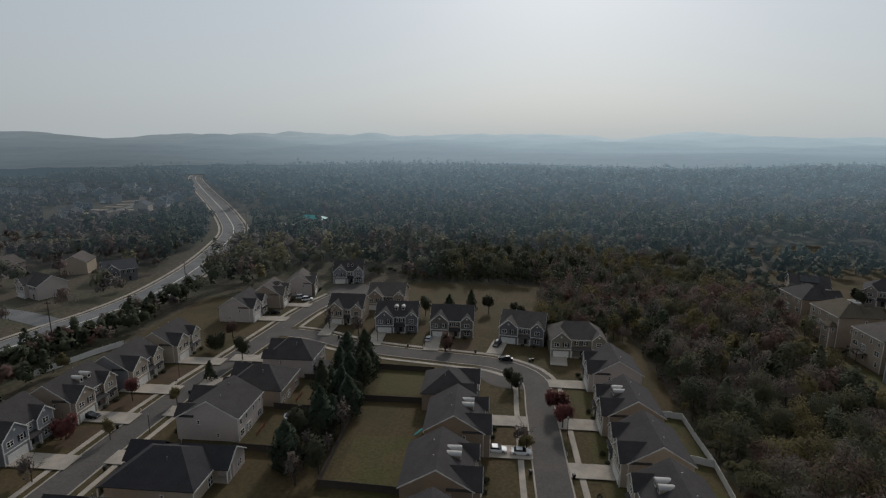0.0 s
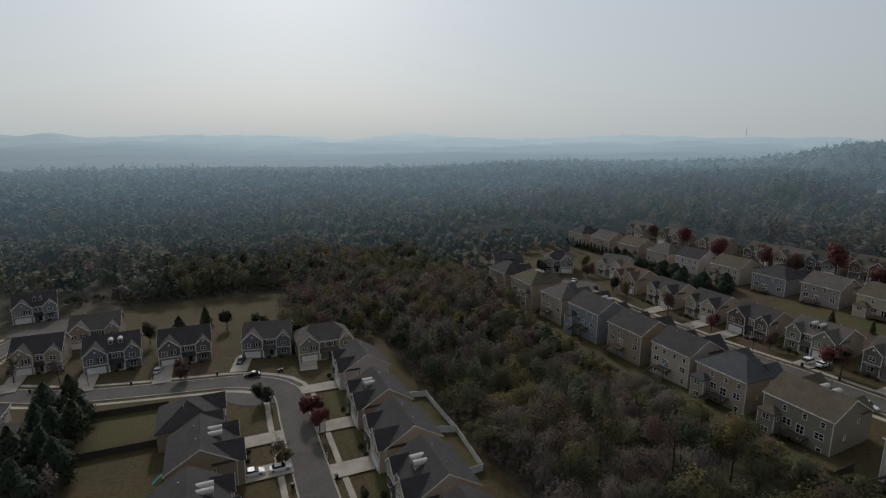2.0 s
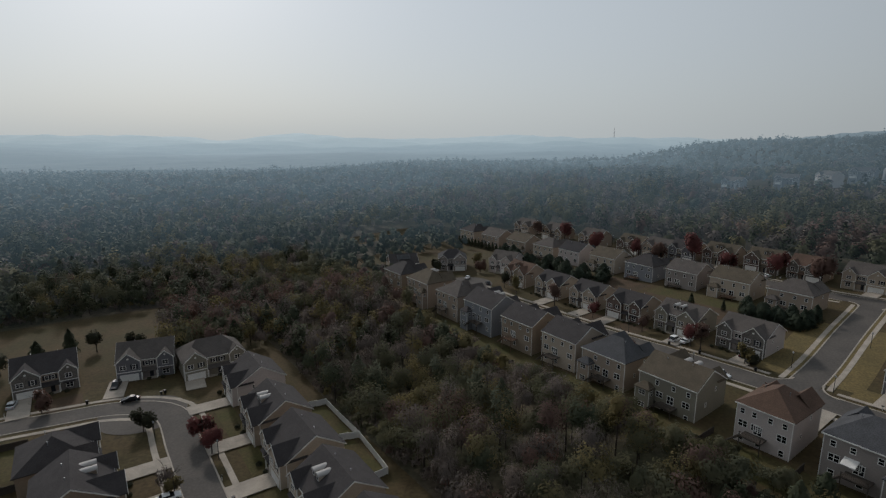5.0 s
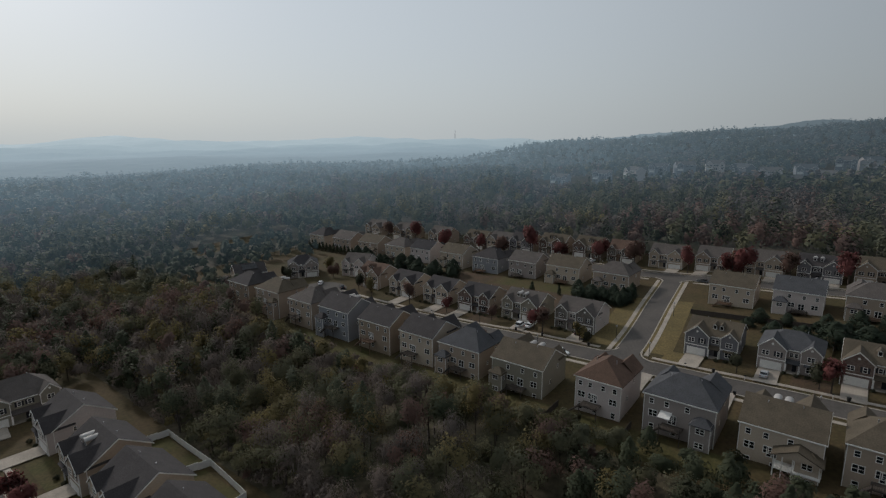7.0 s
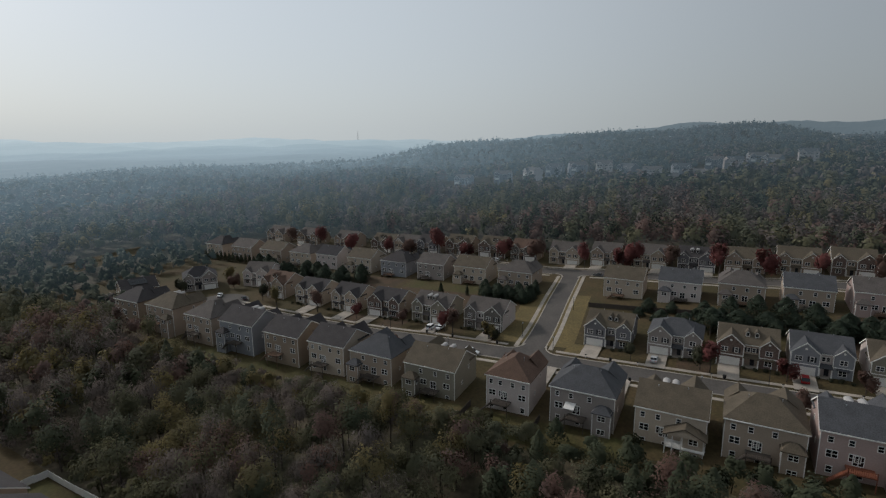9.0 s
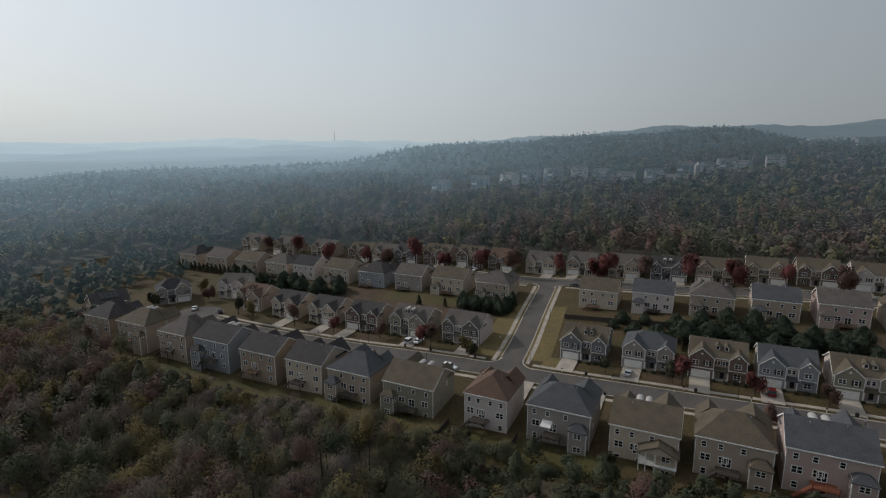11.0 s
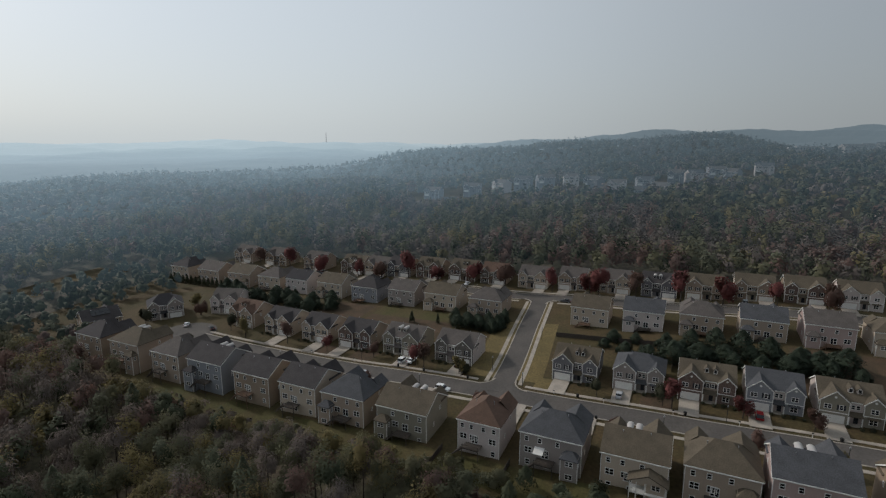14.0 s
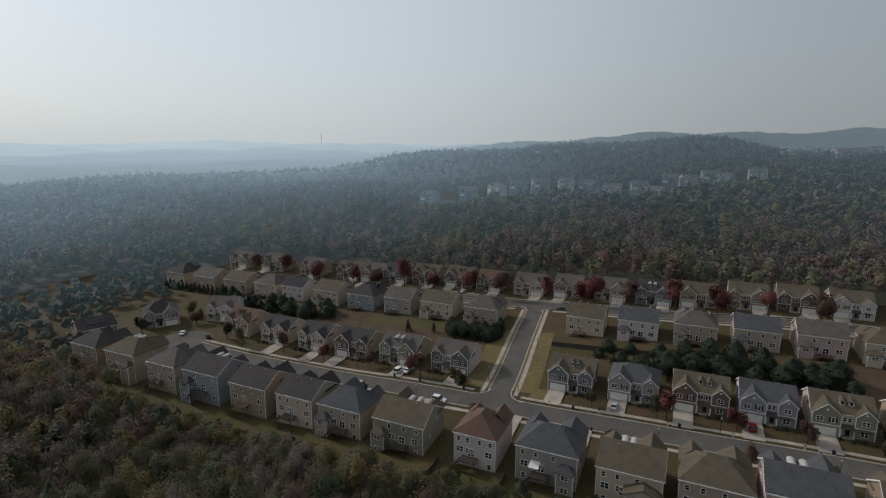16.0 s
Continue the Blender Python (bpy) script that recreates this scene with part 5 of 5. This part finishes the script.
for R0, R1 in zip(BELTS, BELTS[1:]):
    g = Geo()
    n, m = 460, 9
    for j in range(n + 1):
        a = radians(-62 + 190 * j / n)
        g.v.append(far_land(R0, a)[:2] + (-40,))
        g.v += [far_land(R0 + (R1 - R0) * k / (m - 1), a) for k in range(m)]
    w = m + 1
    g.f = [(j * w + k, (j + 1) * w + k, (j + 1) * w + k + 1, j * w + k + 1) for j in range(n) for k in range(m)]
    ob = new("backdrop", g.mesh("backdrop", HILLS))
    tagged(ob, "wooded hills in the far distance, blue haze painted in", "hills", kind="structure")

# ---- cars ----


def car(colour, label, x, y, rz, paint, z=None, kind="saloon"):
    key = ("car", colour, kind)
    at = pose(x, y, (hz(x, y) + 0.2) if z is None else z, 0, 0, rz)
    if key in MADE:
        return copy_thing(MADE[key], at)
    L, W, H = (4.7, 1.8, 1.45) if kind == "saloon" else (4.9, 1.9, 1.75)
    root = tagged(new("car"), label, "car", "parked cars")
    h = L / 2
    low = [(-h, 0.35), (-h + 0.1, 0.75), (-h + 0.25, 0.92), (h - 1.25, 0.95), (h - 0.2, 0.75), (h, 0.6), (h, 0.32), (h - 0.35, 0.22), (-h + 0.35, 0.22)]
    body = part("body", Geo().extrude([(p, q) for p, q in low], "y", -W / 2, W / 2), paint, root, f"{colour} paint")
    bv = body.modifiers.new("soft_edges", "BEVEL")
    bv.width, bv.segments = 0.08, 2
    rear = -h + (0.75 if kind == "saloon" else 0.12)
    cab = [(rear, 0.9), (rear + 0.55, H - 0.06), (h - 2.15, H - 0.06), (h - 1.2, 0.93)]
    part("window_glass", Geo().extrude(cab, "y", -W / 2 + 0.1, W / 2 - 0.1), GLASS, root)
    part("roof_panel", Geo().extrude([(rear + 0.5, H - 0.08), (rear + 0.62, H), (h - 2.2, H), (h - 2.05, H - 0.08)], "y", -W / 2 + 0.12, W / 2 - 0.12), paint, root)
    for px in (-h + 0.85, h - 0.9):
        for s in (-1, 1):
            wh = part("wheel", Geo().tube((px, s * (W / 2 - 0.2), 0.32), (px, s * (W / 2 + 0.01), 0.32), 0.33, 0.33, 14), BLACK, root)
            part("rim", Geo().tube((px, s * (W / 2 + 0.0), 0.32), (px, s * (W / 2 + 0.025), 0.32), 0.2, 0.2, 10), METAL, wh)
    for s in (-1, 1):
        part("headlight", Geo().box(h - 0.12, s * 0.62 - 0.2, 0.6, h + 0.015, s * 0.62 + 0.2, 0.74), METAL, root)
        part("tail_light", Geo().box(-h - 0.01, s * 0.65 - 0.17, 0.7, -h + 0.1, s * 0.65 + 0.17, 0.86), LAMP_RED, root)
    root.matrix_basis = at
    MADE[key] = root
    return root


LAMP_RED = mat("red_lamp_plastic", (0.25, 0.01, 0.01), rough=0.3)
PAINTS = {n: mat("car_paint_" + n, c, c, rough=0.25, fine=0.02) for n, c in dict(white=(0.78, 0.78, 0.78), silver=(0.40, 0.41, 0.42), black=(0.012, 0.012, 0.014),
          red=(0.22, 0.01, 0.012), grey=(0.10, 0.105, 0.11)).items()}
for colour, kind, x, y, rz in [
        ("white", "saloon", 3.0, 107.6, 0), ("white", "saloon", 8.4, 107.2, 0), ("black", "saloon", -97.5, 112.5, 0), ("silver", "saloon", -19.6, 172.6, 80),
        ("black", "suv", 4.0, 170.6, -110), ("black", "saloon", 6.6, 158.6, 170), ("white", "suv", -80.5, 216, 20), ("white", "suv", -77, 213.5, 20), ("black", "saloon", -84, 195, 10),
        ("white", "suv", 138.3, 66.5, -88), ("white", "suv", 152.4, 88.6, 0), ("white", "saloon", 153.2, 85.4, 0), ("silver", "saloon", 139.4, 96.5, 90),
        ("silver", "saloon", 152.5, 15.8, 0), ("red", "suv", 153.6, -19.9, 0), ("grey", "suv", 153.0, 65.4, 180), ("black", "saloon", 155.4, 68.4, 0),
        ("black", "saloon", 139.8, -30, 90), ("white", "saloon", 151, 195, 40), ("silver", "suv", 139, 195, 120), ("black", "saloon", 152, 181, 60), ("white", "saloon", 239, 100, 0),
        ("white", "saloon", 240, 152, 0), ("silver", "suv", 240, 190, 0), ("grey", "saloon", 227.6, 48, 90), ("silver", "suv", 240.5, -22, 0), ("white", "saloon", 228.4, -6, 90)]:
    car(colour, f"{colour} {'family car' if kind == 'saloon' else 'sport utility car'} parked by the houses", x, y, rz, PAINTS[colour], kind=kind)

# ---- driveways and paths of the near estate ----
for x0, y0, x1, y1, rz in [(18.2, 140.6, 28.6, 145.8, 0), (18.2, 118.4, 28.6, 123.6, 0), (18.2, 99.4, 28.6, 104.6, 0), (18.2, 81, 28.6, 86.2, 0), (1.2, 105, 11, 110, 0),
                           (1.2, 118.5, 10.6, 123.4, 0), (1.2, 86, 11, 91, 0), (1.5, 163, 6.5, 175, -12), (-20.5, 163.5, -15.5, 177, 0), (-40.5, 166, -35.5, 180, 0), (20.6, 156.2, 25.9, 164.2, -6),
                           (-59.5, 173, -55, 186, 0), (-99, 145.5, -81, 150.5, 0), (-100, 126, -84, 131.2, 0), (-100, 110.5, -86, 115.6, 0), (-101, 92, -87.5, 97.2, 0), (-80, 149, -66, 154, 0),
                           (-80.5, 132, -67.5, 137, 0), (-80.6, 115, -70, 120, 0), (-81, 95, -72, 100, 0), (-81, 77, -76, 81, 0), (-89, 186, -76, 191, 0), (-85, 204, -73, 208.5, 0)]:
    slab("driveway", x0, y0, x1, y1, 0.2, CONCRETE, 0.15, rz, label="pale concrete driveway to a garage", category="driveway")
for x0, y0, x1, y1, m in [(24, 124.4, 28.6, 139.6, GRASS_GREEN), (24.2, 105.4, 28.6, 117.6, GRASS_GREEN), (24.2, 87, 28.6, 98.6, GRASS_GREEN), (-30, 88, -16.5, 111.5, GRASS_GREEN), (-30, 113, -17, 130.5, GRASS),
                          (-30, 132.5, -17.5, 147.5, GRASS_GREEN), (43.5, 109.5, 49.6, 127.4, GRASS_GREEN), (43.2, 91, 48.2, 106.6, GRASS_GREEN), (-97, 100, -90, 109, MULCH), (-97, 117, -89.5, 125, MULCH),
                          (-96, 133, -88, 143, MULCH), (-12.5, 163, -4, 172, MULCH), (149, 100.5, 156.5, 110, MULCH), (149, 119, 156.5, 126, MULCH), (149, 33.5, 156.8, 41, GRASS_GOLD),
                          (149, 17.6, 156.5, 25, GRASS), (149, 1.6, 156.5, 10, MULCH), (149, -14, 156.5, -1, GRASS),
                          (172, 128, 199, 150, MULCH), (175, 85, 190, 125, MULCH), (190, 85, 200, 125, GRASS_GREEN), (172, -90, 199, -32, MULCH), (100.5, 60, 111, 175, GRASS_GREEN), (101.5, 12, 111, 60, GRASS_GREEN)]:
    slab("lawn", x0, y0, x1, y1, 0.07, m, 0, label="patch of dry autumn lawn by a house", category="lawn")
slab("meadow", 150, 306, 202, 334, 0.08, GRASS, 0, label="pale clearing in the woods", category="clearing")

# ---- fences ----


def fence(pts, h, material, label, closed_gap=0.03, step=2.4):
    root = tagged(new("fence"), label, "fence")
    g0 = Vector((*pts[0], 0))
    root.matrix_basis = pose(pts[0][0], pts[0][1], 0)
    for p, q in zip(pts, pts[1:]):
        p, q = Vector(p), Vector(q)
        n = max(1, round((q - p).length / step))
        ang = math.atan2(q.y - p.y, q.x - p.x)
        w = (q - p).length / n
        for i in range(n):
            a = p + (q - p) * (i / n)
            c = p + (q - p) * ((i + 0.5) / n)
            part("panel", shared(("panel", round(w, 2), h), lambda: Geo().box(-w / 2 + 0.05, -0.025, 0.05, w / 2 - 0.05, 0.025, h - 0.08).box(-w / 2 + 0.05, -0.045, h - 0.14, w / 2 - 0.05, 0.045, h - 0.04), material),
                 material, root, at=pose(c.x - g0.x, c.y - g0.y, hz(c.x, c.y)) @ Matrix.Rotation(ang, 4, "Z"))
            part("post", shared(("post", h), lambda: Geo().box(-0.07, -0.07, -0.4, 0.07, 0.07, h + 0.03).add(
                [(-0.1, -0.1, h + 0.03), (0.1, -0.1, h + 0.03), (0.1, 0.1, h + 0.03), (-0.1, 0.1, h + 0.03), (0, 0, h + 0.13)], [(0, 1, 4), (1, 2, 4), (2, 3, 4), (3, 0, 4), (3, 2, 1, 0)]), material),
                 material, root, at=pose(a.x - g0.x, a.y - g0.y, hz(a.x, a.y)) @ Matrix.Rotation(ang, 4, "Z"))
    return root


W_LABEL, D_LABEL = "white vinyl panel fence round a back garden", "dark weathered timber fence between the gardens"
fence([(42.4, 128.8), (50.4, 128.3), (49.8, 107), (44.8, 108.4), (42.2, 108.6)], 1.8, WHITE_FENCE, W_LABEL)
fence([(49.8, 107), (48.1, 90), (42.2, 89.6)], 1.8, WHITE_FENCE, W_LABEL)
fence([(-131, 133), (-125, 150), (-121, 158)], 1.9, WHITE_FENCE, "long white vinyl fence behind the houses")
for pts in ([(-33, 148.2), (-15, 147.2)], [(-33, 128), (-16, 128)], [(-33, 128), (-33, 92)], [(-33, 92), (-16, 91)], [(-52, 139), (-42, 138.5)], [(-54, 121.5), (-41, 121)], [(-56, 103), (-42, 102.5)],
            [(104, 36), (111.8, 36)], [(104, 54), (111.8, 54)], [(189, 43), (189, 4)], [(172, 2.5), (196, 2.5)]):
    fence(pts, 1.8, DARKWOOD, D_LABEL)

# ---- a far turning street beyond the main road ----
ribbon("road", [(-410, 600), (-372, 540), (-350, 490), (-345, 440)], -4, 4, 0.12, ASPHALT_OLD, 0.1, "worn pale asphalt street of the far estate", "road", step=6)
for x, y, rz in ((-366, 505, 20), (-340, 512, 20), (-364, 484, 10), (-336, 488, 10), (-362, 462, 0), (-333, 466, 0), (-362, 440, -5), (-380, 530, 30)):
    slab("driveway", x - 8, y - 2.6, x + 8, y + 2.6, 0.25, CONCRETE, 0.12, rz, label="pale concrete driveway to a far garage", category="driveway")

# ---- power line, street lamps, bins, mail boxes ----
POLES = [(-160, 92), (-147.5, 159), (-134.8, 219.5), (-141, 268), (-152, 315), (-182, 382)]
for x, y in POLES:
    root = tagged(new("utility_pole"), "tall brown timber utility pole by the main road", "utility pole", "utility poles")
    root.matrix_basis = pose(x, y, hz(x, y), 0, 0, 10)
    part("pole", Geo().tube((0, 0, -1), (0, 0, 14.5), 0.2, 0.13, 8), BARK, root)
    part("crossarm", Geo().box(-1.3, -0.06, 13.5, 1.3, 0.06, 13.68), BARK, root)
    for px in (-1.15, 0.0, 1.15):
        part("insulator", Geo().tube((px, 0, 13.68), (px, 0, 13.95), 0.06, 0.05, 6), METAL, root)
wires = tagged(new("power_line"), "thin dark overhead wires between the poles", "power line")
for off in (-1.15, 0, 1.15):
    for (xa, ya), (xb, yb) in zip(POLES, POLES[1:]):
        g = Geo()
        P0, P1 = Vector((xa + off, ya, hz(xa, ya) + 13.95)), Vector((xb + off, yb, hz(xb, yb) + 13.95))
        pts = [P0.lerp(P1, i / 10) - Vector((0, 0, 4 * 1.2 * (i / 10) * (1 - i / 10))) for i in range(11)]
        vs, fs = [], []
        for i, p in enumerate(pts):
            vs += [p + Vector((0.03, 0, 0)), p + Vector((-0.015, 0, 0.026)), p + Vector((-0.015, 0, -0.026))]
            if i:
                k = 3 * i
                fs += [(k - 3 + j, k - 3 + (j + 1) % 3, k + (j + 1) % 3, k + j) for j in range(3)]
        part("wire", g.add(vs, fs), BLACK, wires)


def lamp_post(x, y):
    root = tagged(new("street_lamp"), "slim dark street lamp on the verge", "street lamp", "street lamps")
    root.matrix_basis = pose(x, y, hz(x, y))
    part("pole", shared(("lamp_pole",), lambda: Geo().tube((0, 0, -0.3), (0, 0, 4.4), 0.09, 0.06, 8), BLACK), BLACK, root)
    part("head", shared(("lamp_head",), lambda: Geo().tube((0, 0, 4.4), (0, 0, 4.75), 0.1, 0.24, 8).tube((0, 0, 4.75), (0, 0, 5.05), 0.24, 0.06, 8), METAL), METAL, root)


for p in [(19.8, 116), (9.3, 133), (-37, 169.5), (-79, 108), (-89, 137), (137.5, 3), (148.6, 44), (157, 56.8), (185, 47.5), (137.4, 74), (148.4, 103), (137, 130), (148.5, -12), (227, 20), (227, 90), (137.6, -36)]:
    lamp_post(*p)


def bin_thing(x, y):
    root = tagged(new("wheelie_bin"), "black plastic wheelie bin at the kerb", "bin", "kerbside bins")
    root.matrix_basis = pose(x, y, hz(x, y) + 0.1, 0, 0, x * 7 % 40)
    part("body", shared(("bin_body",), lambda: Geo().add([(-0.22, -0.25, 0.05), (0.22, -0.25, 0.05), (0.22, 0.25, 0.05), (-0.22, 0.25, 0.05), (-0.3, -0.35, 1.0), (0.3, -0.35, 1.0), (0.3, 0.35, 1.0), (-0.3, 0.35, 1.0)],
                                              [(0, 3, 2, 1), (4, 5, 6, 7), (0, 1, 5, 4), (1, 2, 6, 5), (2, 3, 7, 6), (3, 0, 4, 7)]), BLACK), BLACK, root)
    part("lid", shared(("bin_lid",), lambda: Geo().extrude([(-0.37, 1.0), (0.37, 1.0), (0.37, 1.06), (0, 1.12), (-0.37, 1.06)], "x", -0.32, 0.32), BLACK), BLACK, root)


for p in [(14.0, 158.2), (15, 158.6), (-3.2, 163.5), (-26, 166), (18.8, 99.5), (-87.5, 108.6), (-88.2, 107.8), (-79, 93), (-80, 127), (138, 50.5), (147.8, 62), (148, 78), (138.2, 20), (148.3, 27),
          (148.3, -2), (138, -14), (148.2, 88), (-51, 171), (10, 100), (148.2, -37)]:
    bin_thing(*p)


def mailbox(x, y):
    root = tagged(new("mailbox"), "small mailbox on a timber post", "mailbox", "mailboxes")
    root.matrix_basis = pose(x, y, hz(x, y) + 0.05)
    part("post", shared(("mail_post",), lambda: Geo().box(-0.06, -0.06, -0.2, 0.06, 0.06, 1.0), WHITE), WHITE, root)
    part("box", shared(("mail_box",), lambda: Geo().extrude([(-0.1, 1.0), (0.1, 1.0), (0.1, 1.15), (0.06, 1.24), (-0.06, 1.24), (-0.1, 1.15)], "y", -0.26, 0.26), BLACK), BLACK, root)


for p in [(18.6, 107.8), (18.6, 126.8), (-20.8, 166.9), (-41, 169.6), (148, 19.5), (148, 34), (148, 1), (148, -15), (148.1, -31), (148, 84), (148, 106), (148, 125), (-87, 132.3), (-87.3, 117)]:
    mailbox(*p)

# ---- shrubs before the fronts ----
def shrub(x, y, s, z=None):
    key = ("shrub", int(x * 3) % 3)
    at = pose(x, y, (hz(x, y) if z is None else z), 0, 0, x * 91 % 360)
    if key not in MADE:
        r = np.random.default_rng(50 + key[1])
        d = r.normal(size=(150, 3))
        d /= np.linalg.norm(d, axis=1)[:, None]
        C = d * (0.55 + 0.45 * r.uniform(0, 1, (150, 1))) * (0.8, 0.8, 0.55) + (0, 0, 0.5)
        root = tagged(new("shrub"), "low rounded evergreen shrub before a house", "shrub", "garden shrubs")
        part("foliage", cards_mesh("foliage", sprays(C, 0.17, r, mid=np.array((0, 0, 0.3))), 4, LEAF["dark"]), LEAF["dark"], root)
        part("stem", Geo().tube((0, 0, -0.2), (0, 0, 0.5), 0.05, 0.03, 5), BARK, root)
        root.matrix_basis = at
        MADE[key] = root
    else:
        root = copy_thing(MADE[key], at)
    root.scale = (s, s, s)


for y, w, sd, rf, mn, ga, fr, dm in ROW_2:
    for k, f in enumerate((-0.05, 0.15, 0.32, 0.5)):
        shrub(156.2 - 0.5 * (k % 2), y + ga * w * f, 0.75 + 0.12 * (k * 7 % 3), hz(158, y) - 0.1)
for x, y, rz, w, d, sd, rf, mn, ga, fr, dm, ev in NEAR:
    c, s = math.cos(radians(rz)), math.sin(radians(rz))
    for k, f in enumerate((0.05, 0.3)):
        u, v = -ga * w * f, -d / 2 - 2.2 - 0.3 * (k % 2)
        shrub(x + u * c - v * s, y + u * s + v * c, 0.8 + 0.15 * (k % 3))

# ---- things in the gardens ----
tramp = tagged(new("trampoline"), "round black trampoline on a back lawn", "trampoline")
tramp.matrix_basis = pose(-47.5, 117.5, hz(-47.5, 117.5))
part("mat", Geo().tube((0, 0, 0.82), (0, 0, 0.86), 1.9, 1.9, 24), BLACK, tramp)
ringg = Geo()
n = 24
for i in range(n):
    a = 2 * math.pi * i / n
    for r, zz in ((1.9, 0.8), (2.25, 0.8), (2.25, 0.92), (1.9, 0.92)):
        ringg.v.append((r * math.cos(a), r * math.sin(a), zz))
ringg.f = [(4 * i + j, 4 * i + (j + 1) % 4, 4 * ((i + 1) % n) + (j + 1) % 4, 4 * ((i + 1) % n) + j) for i in range(n) for j in range(4)]
part("rim", ringg, METAL, tramp, "pale padded rim")
for i in range(6):
    a = 2 * math.pi * i / 6
    part("leg", Geo().tube((2.1 * math.cos(a), 2.1 * math.sin(a), 0), (2.1 * math.cos(a), 2.1 * math.sin(a), 0.8), 0.04, 0.04, 6), METAL, tramp)
TURQ = mat("turquoise_metal", (0.05, 0.30, 0.30), rough=0.5)
slide = tagged(new("play_slide"), "small turquoise plastic garden slide", "slide")
slide.matrix_basis = pose(-15.2, 113.2, hz(-15.2, 113.2), 0, 0, 30)
part("chute", Geo().extrude([(-1.2, 0.1), (0.6, 1.2), (0.9, 1.2), (0.9, 1.1), (0.6, 1.08), (-1.2, 0)], "y", -0.3, 0.3), TURQ, slide)
part("ladder", Geo().extrude([(0.8, 1.2), (0.9, 1.2), (1.2, 0), (1.1, 0)], "y", -0.25, 0.25), WHITE, slide)

# swimming club beyond the woods
club = tagged(new("pool_house"), "low white pool house with turquoise roof", "building")
club.matrix_basis = pose(-146, 428, hz(-146, 428), 0, 0, -15)
part("wall", Geo().box(-12, -5, -1, 12, 5, 3.4), SIDINGS["white"], club)
part("roof", hip_roof_geo(24, 10, 3.4, 2.2, 0.8), TURQ, club, "turquoise metal roof")
for i in range(5):
    win(club, -9 + 4.5 * i, -5.02, 1.0, 0, 1.8, 1.4)
slab("pool_deck", -172, 404, -118, 418, 0.3, CONCRETE, 0.2, label="pale concrete deck round the pool", category="deck")
slab("pool_water", -140, 407, -124, 415, 0.34, mat("pool_water", (0.05, 0.28, 0.30), rough=0.1), 0, label="turquoise pool water", category="water")
for x, y in ((-205, 470), (-199, 473), (-193, 476), (-162, 436), (-156, 438), (-128, 425), (-122, 426)):
    car("white", "white family car parked by the houses", x, y, 60, PAINTS["white"])

# solar panels on the roof by the turning circle
panels = tagged(new("solar_panels"), "glossy dark solar panels on a roof", "solar panel")
panels.matrix_basis = pose(134, 227, hz(134, 227), 0, 0, 160)
for i in range(4):
    for j in range(2):
        part("panel", Geo().box(-3.4 + i * 1.75, -0.8 + 0, 0, -1.75 + i * 1.75, 0.8, 0.06), GLASS, panels,
             at=pose(0, 2.1 + j * 1.45, 9.05 - j * 0.87) @ pose(0, 0, 0, -31, 0, 0))

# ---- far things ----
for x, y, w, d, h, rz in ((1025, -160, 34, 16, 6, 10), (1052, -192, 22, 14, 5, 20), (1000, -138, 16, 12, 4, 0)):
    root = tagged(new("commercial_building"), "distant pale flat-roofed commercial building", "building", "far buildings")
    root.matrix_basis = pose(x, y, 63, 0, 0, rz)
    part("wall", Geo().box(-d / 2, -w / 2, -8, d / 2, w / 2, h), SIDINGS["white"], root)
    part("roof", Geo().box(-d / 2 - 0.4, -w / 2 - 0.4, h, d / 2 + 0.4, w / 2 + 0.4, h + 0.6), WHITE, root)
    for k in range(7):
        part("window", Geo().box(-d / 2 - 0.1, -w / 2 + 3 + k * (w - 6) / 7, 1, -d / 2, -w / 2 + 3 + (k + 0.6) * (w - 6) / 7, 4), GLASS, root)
    # material copies with painted haze, as on the ridge houses
    swap_haze_copies(root)

mast = tagged(new("radio_mast"), "thin lattice radio mast on the far hills", "mast")
mast.matrix_basis = pose(3660, 2786, 60)
for i in range(3):
    a = 2 * math.pi * i / 3
    part("leg", Geo().tube((4 * math.cos(a), 4 * math.sin(a), -10), (0.8 * math.cos(a), 0.8 * math.sin(a), 96), 0.9, 0.5, 5), METAL, mast)
for k in range(8):
    zz, r = 4 + 12 * k, 3.8 - 0.4 * k
    for i in range(3):
        a, b = 2 * math.pi * i / 3, 2 * math.pi * (i + 1) / 3
        part("brace", Geo().tube((r * math.cos(a), r * math.sin(a), zz), ((r - 0.4) * math.cos(b), (r - 0.4) * math.sin(b), zz + 12), 0.25, 0.25, 4), METAL, mast)
